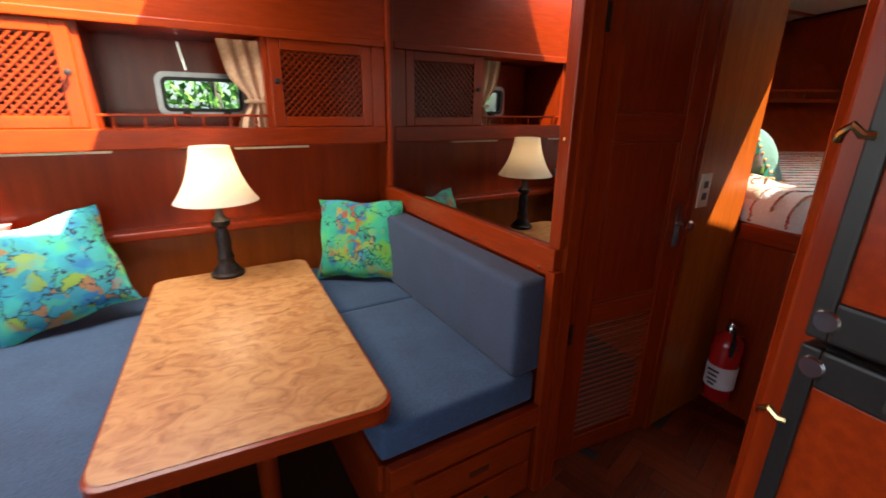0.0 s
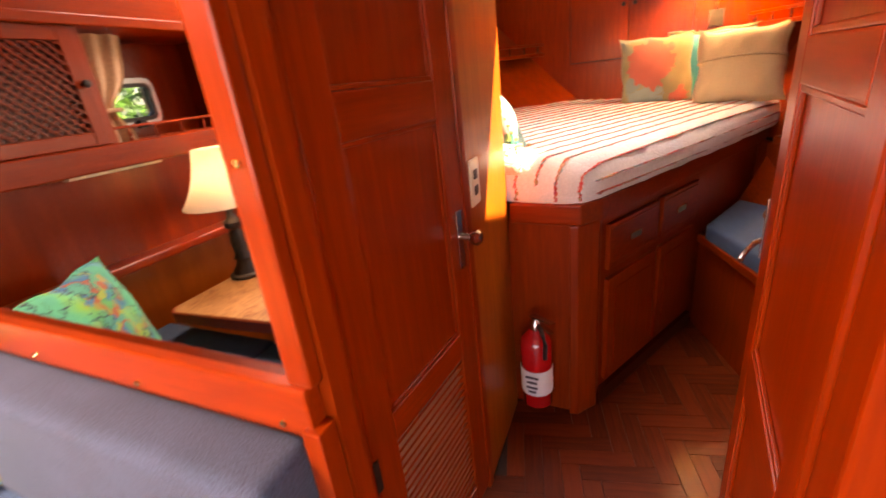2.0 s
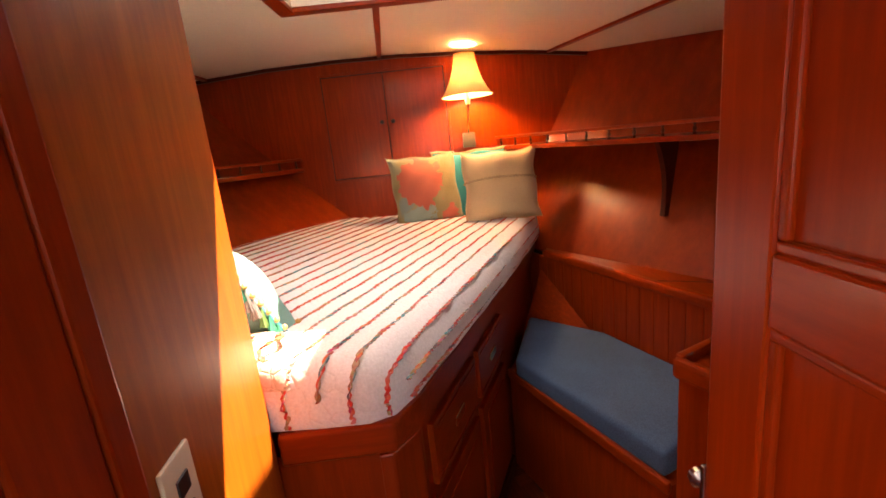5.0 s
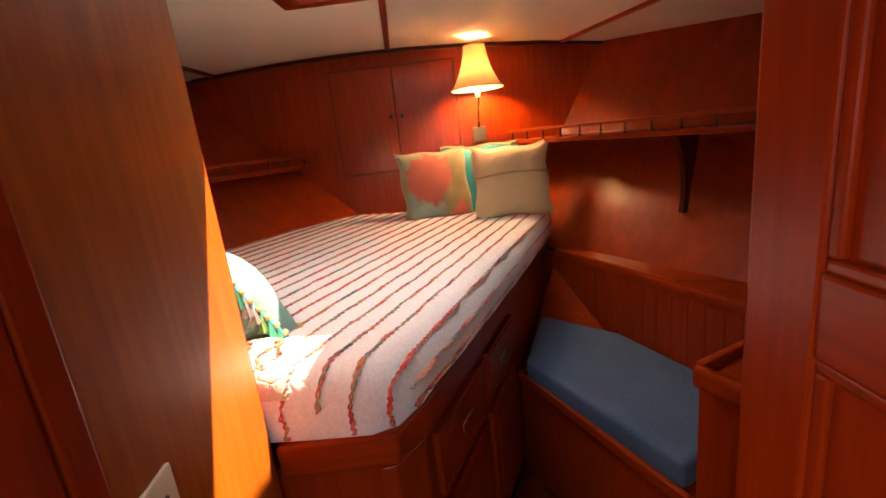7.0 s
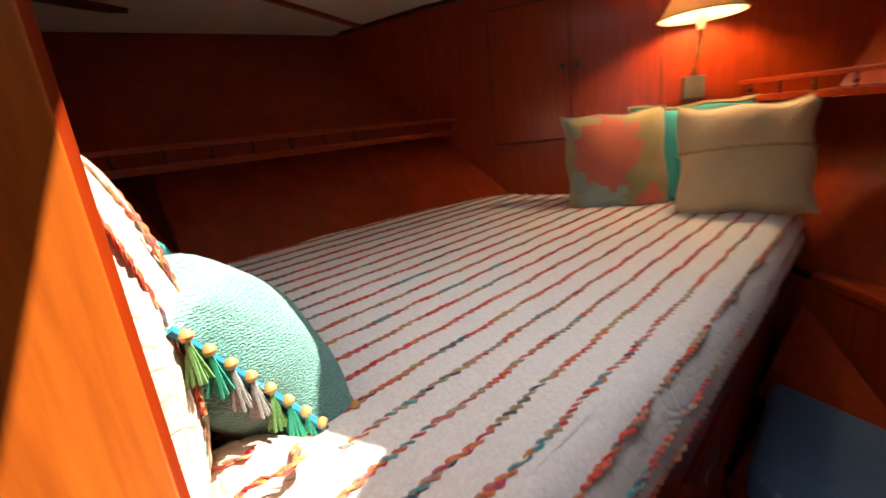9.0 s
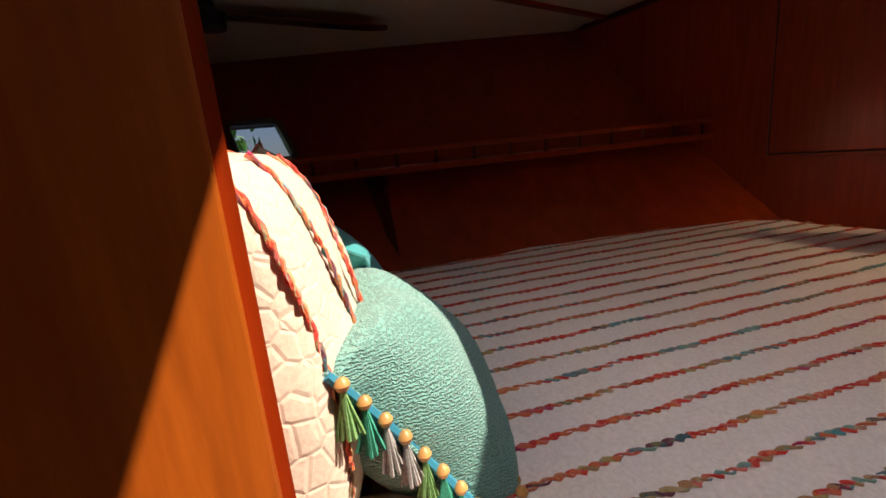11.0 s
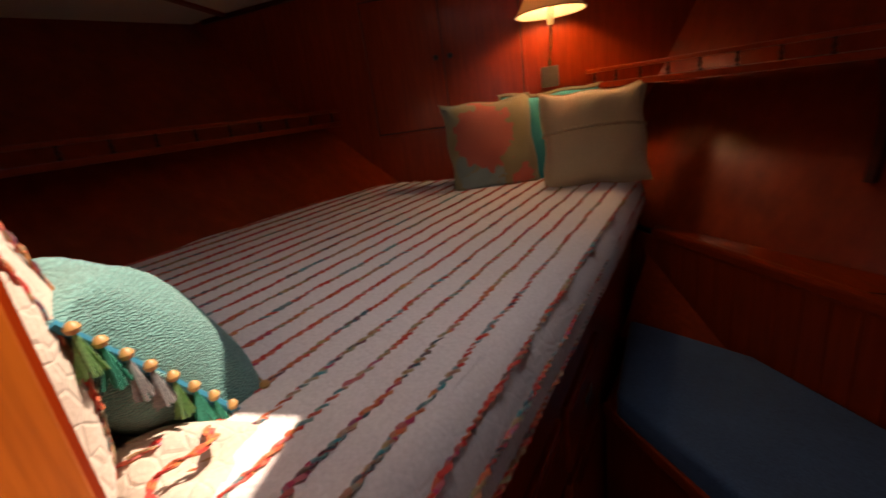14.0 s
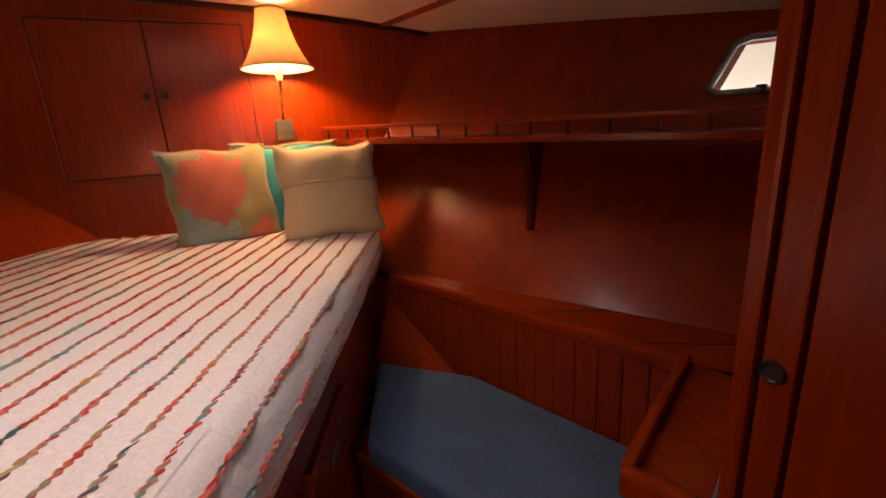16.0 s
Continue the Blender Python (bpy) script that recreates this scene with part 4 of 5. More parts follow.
BED = [(2.405, 1.20), (2.408, 1.01), (2.433, 0.952), (2.512, 0.904), (2.894, 0.740), (3.394, 0.530), (3.894, 0.330), (4.295, 0.180), (4.36, 0.195), (4.385, 0.25), (4.385, 1.40), (4.27, 1.57), (3.95, 1.79), (3.6, 1.93), (3.2, 2.06), (2.42, 2.44)]


def rise(x, y):
    """The mattress lies a little higher towards the hull."""
    return 0.056 * max(0.0, 0.380 * (x - 2.49) + 0.925 * (y - 0.925))


def mattress():
    s = thing("mattress", "mattress under a white quilted bedspread with braided stripes", "mattress", (3.3, 1.2, 0.89))
    ring = resample(BED, 0.05)
    bm = bmesh.new()
    prof = [(0.006, 0.893), (0.0, 0.91)] + [(SOFT * (1 - math.cos(a)), 0.91 + (TOP - 0.91) * math.sin(a)) for a in (math.pi / 16 * k for k in range(1, 9))]
    rows = []
    for d, z in prof:
        rows.append([bm.verts.new((x, y, z + rise(x, y) * max(0, min(1, (z - 0.91) / 0.08)) + 0.003 * math.sin(31 * x + 17 * y))) for x, y in outline_inset(ring, d)])
    k = len(ring)
    for a, b in zip(rows, rows[1:]):
        for i in range(k):
            bm.faces.new((a[i], a[(i + 1) % k], b[(i + 1) % k], b[i]))
    bm.faces.new(rows[-1])
    bm.faces.new(rows[0][::-1])
    part("bedspread", bm, QUILT, s, "white quilted cotton", True)
    return s


def make_quilt(name="white_quilted_cotton", puff=0.35, depth=0.003, cells=26, tone=((0.72, 0.69, 0.665), (0.85, 0.82, 0.795))):
    m, n, l, p = shader(name)
    tc = n.new("ShaderNodeTexCoord")
    v = n.new("ShaderNodeTexVoronoi")
    v.feature = "DISTANCE_TO_EDGE"
    v.inputs["Scale"].default_value = cells
    l.new(tc.outputs["Object"], v.inputs["Vector"])
    t = n.new("ShaderNodeTexNoise")
    t.inputs["Scale"].default_value, t.inputs["Detail"].default_value = 160, 4
    l.new(tc.outputs["Object"], t.inputs["Vector"])
    r = ramp(n, [(0.3, tone[0]), (0.7, tone[1])])
    l.new(t.outputs["Fac"], r.inputs[0])
    l.new(r.outputs[0], p.inputs["Base Color"])
    mr = n.new("ShaderNodeMapRange")
    mr.inputs["From Max"].default_value = 0.12
    l.new(v.outputs["Distance"], mr.inputs["Value"])
    ad = n.new("ShaderNodeMath")
    ad.operation = "MULTIPLY_ADD"
    l.new(t.outputs["Fac"], ad.inputs[0])
    ad.inputs[1].default_value = 0.5
    l.new(mr.outputs[0], ad.inputs[2])
    b = n.new("ShaderNodeBump")
    b.inputs["Strength"].default_value, b.inputs["Distance"].default_value = puff, depth
    l.new(ad.outputs[0], b.inputs["Height"])
    l.new(b.outputs[0], p.inputs["Normal"])
    p.inputs["Roughness"].default_value, p.inputs["Sheen Weight"].default_value = 0.9, 0.3
    return m


def make_braid():
    """Rag strips: short runs of printed colour, each mottled, over a red and orange mean."""
    m, n, l, p = shader("braided_rag_strip")
    tc = n.new("ShaderNodeTexCoord")
    g = n.new("ShaderNodeNewGeometry")
    sh = n.new("ShaderNodeVectorMath")
    sh.operation = "ADD"
    l.new(tc.outputs["Object"], sh.inputs[0])
    l.new(g.outputs["Random Per Island"], sh.inputs[1])
    cols = []
    for scale, stops in ((13, [(0.0, (0.66, 0.045, 0.03)), (0.30, (0.68, 0.18, 0.07)), (0.42, (0.36, 0.30, 0.14)), (0.54, (0.70, 0.06, 0.045)), (0.70, (0.05, 0.32, 0.36)), (0.79, (0.42, 0.30, 0.20)), (0.88, (0.50, 0.05, 0.16)), (0.95, (0.03, 0.05, 0.09))]),
                         (95, [(0.0, (0.55, 0.07, 0.05)), (0.30, (0.62, 0.42, 0.22)), (0.50, (0.35, 0.03, 0.03)), (0.66, (0.55, 0.45, 0.10)), (0.80, (0.10, 0.34, 0.32)), (0.92, (0.60, 0.50, 0.42))])):
        v = n.new("ShaderNodeTexVoronoi")
        v.inputs["Scale"].default_value = scale
        l.new(sh.outputs[0], v.inputs["Vector"])
        sc = n.new("ShaderNodeSeparateColor")
        l.new(v.outputs["Color"], sc.inputs[0])
        r = ramp(n, stops)
        r.color_ramp.interpolation = "CONSTANT"
        l.new(sc.outputs[0], r.inputs[0])
        cols.append(r)
    mx = n.new("ShaderNodeMix")
    mx.data_type = "RGBA"
    mx.inputs["Factor"].default_value = 0.28
    l.new(cols[0].outputs[0], mx.inputs[6])
    l.new(cols[1].outputs[0], mx.inputs[7])
    l.new(mx.outputs[2], p.inputs["Base Color"])
    p.inputs["Roughness"].default_value = 0.85
    f = n.new("ShaderNodeTexNoise")
    f.inputs["Scale"].default_value = 320
    l.new(tc.outputs["Object"], f.inputs["Vector"])
    b = n.new("ShaderNodeBump")
    b.inputs["Strength"].default_value, b.inputs["Distance"].default_value = 0.7, 0.003
    l.new(f.outputs["Fac"], b.inputs["Height"])
    l.new(b.outputs[0], p.inputs["Normal"])
    return m


QUILT, BRAID = make_quilt(), make_braid()
SHAM = make_quilt("hand_quilted_sham_cotton", 0.35, 0.004, 38, ((0.58, 0.50, 0.40), (0.68, 0.60, 0.49)))
bed = mattress()


def inside(x, y, poly):
    r = False
    for i in range(len(poly)):
        (x0, y0), (x1, y1) = poly[i - 1], poly[i]
        if (y0 > y) != (y1 > y) and x < (x1 - x0) * (y - y0) / (y1 - y0) + x0:
            r = not r
    return r


def edge_dist(x, y, poly):
    best, p = 9, Vector((x, y))
    for i in range(len(poly)):
        a, b = Vector(poly[i - 1]), Vector(poly[i])
        t = max(0, min(1, (p - a).dot(b - a) / max(1e-9, (b - a).length_squared)))
        best = min(best, (p - a - (b - a) * t).length)
    return best


def drape(x, y):
    """Height of the bedspread over a plan point."""
    d = edge_dist(x, y, BED) if inside(x, y, BED) else 0
    if d >= SOFT:
        return TOP + rise(x, y)
    return 0.91 + rise(x, y) + (TOP - 0.91) * math.sqrt(max(0, 1 - ((SOFT - d) / SOFT) ** 2))


def braid_strip(points, seed):
    """Two ruffled rag strands that cross each other along the quilt."""
    rnd = random.Random(seed)
    pts = [Vector(p) for p in points]
    run = [0.0]
    for a, b in zip(pts, pts[1:]):
        run.append(run[-1] + (b - a).length)
    count = max(6, int(run[-1] / 0.006))
    bm = bmesh.new()
    ph, slow = rnd.uniform(0, 6), rnd.uniform(0, 6)
    for strand in (0, 1):
        rings, k = [], 0
        for i in range(count + 1):
            s = run[-1] * i / count
            while k < len(run) - 2 and run[k + 1] < s:
                k += 1
            f = (s - run[k]) / max(1e-6, run[k + 1] - run[k])
            p = pts[k].lerp(pts[k + 1], min(1, f))
            d = (pts[k + 1] - pts[k]).normalized()
            side = d.cross(Vector((0, 0, 1)))
            side = side.normalized() if side.length > 1e-3 else Vector((0, 1, 0))
            up = side.cross(d).normalized()
            wave = s * 150 + ph + 1.3 * math.sin(s * 31 + slow) + math.pi * strand
            drift = 0.0020 * math.sin(s * 23 + slow) + 0.0012 * math.sin(s * 61 + ph)
            w = 0.0036 + 0.0013 * math.sin(s * 47 + ph + strand) + 0.0014 * rnd.uniform(-1, 1)
            h = 0.0022 + 0.0009 * rnd.uniform(-1, 1)
            c = p + side * (0.0036 * math.sin(wave) + drift) + up * (0.0020 + 0.0018 * math.cos(wave))
            rings.append([bm.verts.new(c + side * w * math.cos(q) + up * h * math.sin(q)) for q in (math.pi * j / 2.5 for j in range(5))])
        for a, b in zip(rings, rings[1:]):
            for j in range(5):
                bm.faces.new((a[j], a[(j + 1) % 5], b[(j + 1) % 5], b[j]))
        bm.faces.new(rings[0])
        bm.faces.new(rings[-1])
    return bm


SDIR = Vector((0.925, -0.380)).normalized()
SNOR = Vector((0.380, 0.925)).normalized()
ORIG = Vector((2.49, 0.925))
for i in range(26):
    off = 0.017 + i * 0.0645
    pts = []
    t = -0.9
    while t < 2.3:
        q = ORIG + SNOR * off + SDIR * t
        if inside(q.x, q.y, BED) and q.x > 2.405:
            z = drape(q.x, q.y)
            if not pts:
                pts += [(q.x - 0.004, q.y, 0.90 + (z - 0.90) * k / 5) for k in range(5)]
            pts.append((q.x, q.y, z))
        t += 0.011
    if len(pts) > 8:
        part("braid_stripe", braid_strip(pts, i), BRAID, bed, "multicoloured braided rag stripe", True)
# two stripes on the hanging side
for k, z in ((50, 0.958), (51, 0.915)):
    pts = []
    for j in range(180):
        q = lerp((2.465, 0.922), (4.29, 0.175), j / 179)
        n2 = Vector((-0.38, -0.925)) * (0.004 if z < 0.94 else -0.002)
        pts.append((q[0] + n2.x, q[1] + n2.y, z))
    part("braid_stripe", braid_strip(pts, k), BRAID, bed, "multicoloured braided rag stripe", True)

# bunched folds of the spread at the berth's foot
bm = bmesh.new()
g = []
for i in range(41):
    row = []
    for j in range(31):
        a, c = i / 40, j / 30
        x, y = 2.42 + 0.17 * a, 1.17 + 0.25 * c
        edge_k = (math.sin(math.pi * a) * math.sin(math.pi * c)) ** 0.5 if 0 < a < 1 and 0 < c < 1 else 0
        fold = 0.5 + 0.5 * math.sin(46 * (x * 0.8 + y * 0.75) + 2.4 * math.sin(9 * y) + 1.2 * math.sin(17 * x))
        row.append(bm.verts.new((x + 0.008 * math.sin(30 * y), y, drape(x, y) - 0.004 + edge_k * (0.010 + 0.030 * fold))))
    g.append(row)
for i in range(40):
    for j in range(30):
        bm.faces.new((g[i][j], g[i + 1][j], g[i + 1][j + 1], g[i][j + 1]))
part("bunched_fold", bm, SHAM, bed, "crumpled fold of quilted cotton", True)
for k in range(3):
    part("braid_stripe", braid_strip([(2.43 + 0.145 * i / 29, 1.22 + 0.07 * k + 0.02 * math.sin(i * 0.3), drape(2.5, 1.1) + 0.012 + 0.024 * math.sin(math.pi * i / 29)) for i in range(30)], 90 + k), BRAID, bed, "multicoloured braided rag stripe", True)

# ---- cabin: pillows ----
KHAKI = plain("khaki_wool", (0.30, 0.25, 0.13), 0.9, vary=0.2, scale=220, bump=0.5, sheen=0.3)


def make_coral():
    """Khaki wool with a beaded coral shell."""
    m, n, l, p = shader("coral_shell_needlework")
    tc = n.new("ShaderNodeTexCoord")
    sp_ = n.new("ShaderNodeSeparateXYZ")
    l.new(tc.outputs["Object"], sp_.inputs[0])
    nz = n.new("ShaderNodeTexNoise")
    nz.inputs["Scale"].default_value, nz.inputs["Detail"].default_value = 22, 4
    l.new(tc.outputs["Object"], nz.inputs["Vector"])

    def disc(cy, cz, rad, squash):
        f = []
        for out, c, k in (("Y", cy, 1.0), ("Z", cz, squash)):
            a = n.new("ShaderNodeMath")
            a.operation = "SUBTRACT"
            l.new(sp_.outputs[out], a.inputs[0])
            a.inputs[1].default_value = c
            b = n.new("ShaderNodeMath")
            b.operation = "MULTIPLY"
            l.new(a.outputs[0], b.inputs[0])
            b.inputs[1].default_value = k
            q = n.new("ShaderNodeMath")
            q.operation = "POWER"
            ab = n.new("ShaderNodeMath")
            ab.operation = "ABSOLUTE"
            l.new(b.outputs[0], ab.inputs[0])
            l.new(ab.outputs[0], q.inputs[0])
            q.inputs[1].default_value = 2
            f.append(q)
        s2 = n.new("ShaderNodeMath")
        l.new(f[0].outputs[0], s2.inputs[0])
        l.new(f[1].outputs[0], s2.inputs[1])
        rt = n.new("ShaderNodeMath")
        rt.operation = "SQRT"
        l.new(s2.outputs[0], rt.inputs[0])
        w = n.new("ShaderNodeMath")
        w.operation = "MULTIPLY_ADD"
        l.new(nz.outputs["Fac"], w.inputs[0])
        w.inputs[1].default_value = 0.17
        l.new(rt.outputs[0], w.inputs[2])
        cmp_ = n.new("ShaderNodeMath")
        cmp_.operation = "LESS_THAN"
        l.new(w.outputs[0], cmp_.inputs[0])
        cmp_.inputs[1].default_value = rad + 0.085
        return cmp_

    def over(base, mask, color):
        mx = n.new("ShaderNodeMix")
        mx.data_type = "RGBA"
        l.new(mask.outputs[0], mx.inputs["Factor"])
        l.new(base, mx.inputs[6])
        mx.inputs[7].default_value = (*color, 1)
        return mx.outputs[2]

    g = n.new("ShaderNodeTexNoise")
    g.inputs["Scale"].default_value, g.inputs["Detail"].default_value = 4.5, 1
    l.new(tc.outputs["Object"], g.inputs["Vector"])
    base = ramp(n, [(0.42, (0.26, 0.21, 0.09)), (0.55, (0.33, 0.27, 0.13)), (0.62, (0.22, 0.28, 0.24))])
    l.new(g.outputs["Fac"], base.inputs[0])
    c = over(base.outputs[0], disc(0.93, 1.10, 0.085, 1.1), (0.25, 0.32, 0.28))
    c = over(c, disc(0.92, 1.285, 0.125, 0.92), (0.52, 0.12, 0.075))
    c = over(c, disc(0.76, 1.085, 0.05, 1.2), (0.60, 0.13, 0.08))
    l.new(c, p.inputs["Base Color"])
    p.inputs["Roughness"].default_value, p.inputs["Sheen Weight"].default_value = 0.85, 0.3
    f = n.new("ShaderNodeTexVoronoi")
    f.inputs["Scale"].default_value = 190
    l.new(tc.outputs["Object"], f.inputs["Vector"])
    b = n.new("ShaderNodeBump")
    b.inputs["Strength"].default_value, b.inputs["Distance"].default_value = 0.5, 0.003
    l.new(f.outputs["Distance"], b.inputs["Height"])
    l.new(b.outputs[0], p.inputs["Normal"])
    return m


def ribbed(name, color):
    """Crinkled, ribbed chenille."""
    m, n, l, p = shader(name)
    tc = n.new("ShaderNodeTexCoord")
    w = n.new("ShaderNodeTexWave")
    w.bands_direction = "Z"
    w.inputs["Scale"].default_value, w.inputs["Distortion"].default_value = 75, 8
    w.inputs["Detail"].default_value, w.inputs["Detail Scale"].default_value = 3, 2.5
    l.new(tc.outputs["Object"], w.inputs["Vector"])
    r = ramp(n, [(0.2, tuple(c * 0.78 for c in color)), (0.8, tuple(min(1, c * 1.15) for c in color))])
    l.new(w.outputs["Fac"], r.inputs[0])
    l.new(r.outputs[0], p.inputs["Base Color"])
    b = n.new("ShaderNodeBump")
    b.inputs["Strength"].default_value, b.inputs["Distance"].default_value = 0.8, 0.005
    l.new(w.outputs["Fac"], b.inputs["Height"])
    l.new(b.outputs[0], p.inputs["Normal"])
    p.inputs["Roughness"].default_value, p.inputs["Sheen Weight"].default_value = 0.9, 0.3
    return m


CORAL = make_coral()
SILK = plain("tan_linen", (0.62, 0.45, 0.25), 0.75, vary=0.10, scale=260, bump=0.3, sheen=0.3)
TEALC = plain("teal_cotton", (0.02, 0.30, 0.32), 0.8, vary=0.12, scale=200, bump=0.3, sheen=0.2)
MINT = ribbed("mint_chenille", (0.15, 0.42, 0.385))
throw_pillow("throw_pillow", "teal cotton pillow with a khaki border behind the others", (0.46, 0.415), 0.13, stand(4.24, 0.605, 1.03, 0.415, 95, 8), TEALC, "berth pillows", trim_mat=KHAKI, cord=0.013, seed=11)
throw_pillow("throw_pillow", "khaki pillow with a beaded coral shell", (0.43, 0.42), 0.15, stand(4.12, 0.875, 1.028, 0.42, 112, 11), CORAL, "berth pillows", trim_mat=KHAKI, seed=12)
s = throw_pillow("throw_pillow", "tan linen pillow with a ruched seam across", (0.43, 0.405), 0.16, stand(4.005, 0.465, 1.03, 0.405, 92, 13), SILK, "berth pillows", seed=13)
pm = stand(4.005, 0.465, 1.03, 0.405, 92, 13)
seam = []
for i in range(60):
    a = -1 + 2 * i / 59
    b = 0.12 + 0.06 * (1 - a * a)
    t = max(0.0, (1 - a * a) * (1 - b * b)) ** 0.42
    seam.append(pm @ Vector((a * 0.205, 0.080 * t + 0.004, b * 0.21 + 0.003 * math.sin(i * 2.1))))
part("ruched_seam", tube(seam, 0.006, 6), plain("seam_cord", (0.42, 0.30, 0.17), 0.8), s, "gathered cord seam", True)

# pillows at the foot, behind the partition's edge
s = throw_pillow("pillow_sham", "white quilted sham with rag-braid stripes against the partition", (0.48, 0.475), 0.20, stand(2.522, 1.468, 1.035, 0.475, 243, 9), SHAM, "foot pillows", trim_mat=BRAID, seed=21)
qm = stand(2.522, 1.468, 1.035, 0.475, 243, 9)
for k in range(10):
    pts = []
    for i in range(60):
        b = -0.92 + 1.84 * i / 59
        a = -0.80 + 0.40 * (k % 5)
        t = max(0.0, (1 - a * a) * (1 - b * b)) ** 0.42
        pts.append(qm @ Vector((a * 0.232, (0.101 if k < 5 else -0.101) * t, b * 0.228)))
    part("braid_stripe", braid_strip(pts, 70 + k), BRAID, s, "rag-braid stripe", True)
throw_pillow("throw_pillow", "plain teal cotton pillow behind the tasselled one", (0.44, 0.38), 0.15, stand(2.80, 1.87, 1.08, 0.38, 275, 36) @ pose(0, 0, 0, 0, 26, 0), TEALC, "foot pillows", seed=22)
# the tasselled pillow lies tilted against the sham: its beaded short edge runs from high beside the partition down to the quilt
ex = -Vector((0.41, 0.912, 0.0)).normalized()
ez = Vector((-0.126, 0.056, 0.204))
ez = (ez - ex * ez.dot(ex)).normalized()
ey = ez.cross(ex)
TM = Matrix((ex, ey, ez)).transposed().to_4x4()
TM.translation = (2.632, 1.440, 1.133)
PW_, PH_ = 0.42, 0.33
s = throw_pillow("throw_pillow", "mint chenille pillow with beaded tassels along its seam", (PW_, PH_), 0.20, TM, MINT, "foot pillows", full=0.36, belly=(1.2, 1.0), seed=23)
band = []
for i in range(40):
    b = 0.98 - 1.96 * i / 39
    pinch2 = 1 - 0.075 * (1 - abs(b) ** 2.2)
    band.append(TM @ Vector((PW_ / 2 * pinch2 + 0.003, 0.0, b * PH_ / 2)))
part("ribbon", tube(band, 0.006, 6), plain("blue_ribbon", (0.02, 0.22, 0.34), 0.5), s, "turquoise ribbon", True)
side = []
for i in range(20):
    a = 0.95 - 0.95 * i / 19
    side.append(TM @ Vector((a * PW_ / 2, 0.0, PH_ / 2 * (1 - 0.075 * (1 - abs(a) ** 2.2)) + 0.004)))
TAS = [plain("green_tassel", (0.16, 0.36, 0.13), 0.9, scale=300, vary=0.3), plain("grey_tassel", (0.34, 0.36, 0.36), 0.9, scale=300, vary=0.3), plain("teal_tassel", (0.03, 0.34, 0.24), 0.9, scale=300, vary=0.3)]
BEAD = plain("wooden_bead", (0.50, 0.28, 0.09), 0.4)
def tassel(q, k):
    bm = bmesh.new()
    rnd = random.Random(k)
    for i in range(14):
        a, r = i * 2.4, 0.003 + 0.008 * rnd.random()
        merge(bm, tube([q - Vector((0, 0, 0.006)), q + Vector((r * 0.6 * math.cos(a), r * 0.6 * math.sin(a), -0.03)), q + Vector((r * 1.4 * math.cos(a), r * 1.4 * math.sin(a), -0.055 - 0.006 * rnd.random()))], 0.0022, 4))
    t = part("tassel", bm, TAS[(k * 2 + k // 3) % 3], s, "", True)
    part("bead", lathe([(0.0, 0.008), (0.006, 0.005), (0.0085, 0.0), (0.006, -0.006), (0, -0.008)], q, 10), BEAD, t, "round wooden bead", True)


out = Vector((0.006, -0.008, -0.004))
for i in range(10):
    tassel(Vector(band[min(39, 1 + i * 4)]) + out, i)
for i in range(6):
    tassel(Vector(side[1 + i * 3]) + Vector((-0.004, 0.0, 0.006)), 20 + i)
# a tuft of tassels gathered at the low corner
for i in range(4):
    tassel(TM @ Vector((PW_ / 2 * (0.97 - 0.10 * i), 0.010, -PH_ / 2)) + Vector((0.014, 0.004, 0.052)), (42, 45, 43, 48)[i])


# ---- cabin: starboard side ----
STARBOARD_LIGHT, _ = hull("wall_starboard_hull", (4.46, 0.535), (2.0, -0.895), (4.46, -0.15), (2.0, -2.25), 0.80, CEIL, (33, 41, 23, 29), "varnished teak veneer on the flared starboard hull side")


def port_light(name, label, c, out, glass):
    s = thing(name, label, "window", c[0], kind="structure")
    ring = []
    for i in range(4):
        a, b = c[i], c[(i + 1) % 4]
        ring += [a.lerp(b, 0.10), a.lerp(b, 0.30), a.lerp(b, 0.5), a.lerp(b, 0.70), a.lerp(b, 0.90)]
    part("window_frame", tube(ring, 0.013, 10, True), DULL, s, "metal frame", True)
    bm = bmesh.new()
    bm.faces.new([bm.verts.new(p + Vector((0, out * 0.014, -0.006))) for p in c])
    g = part("pane", bm, glass, s, "window glass")
    g.visible_shadow = False
    lm = c[0].lerp(c[1], 0.45)
    part("latch", moved(box(-0.014, 0.014, -0.012, 0.012, -0.012, 0.02, 0.005), Matrix.Translation(lm)), BLACK, s, "black dog latch")


port_light("window_2", "small bright port light in the starboard hull", STARBOARD_LIGHT, -1, GLASS)
port_light("window_3", "small port light in the port hull", PORT_LIGHT, 1, make_glass("smoked_glass", (0.014, 0.02, 0.032)))


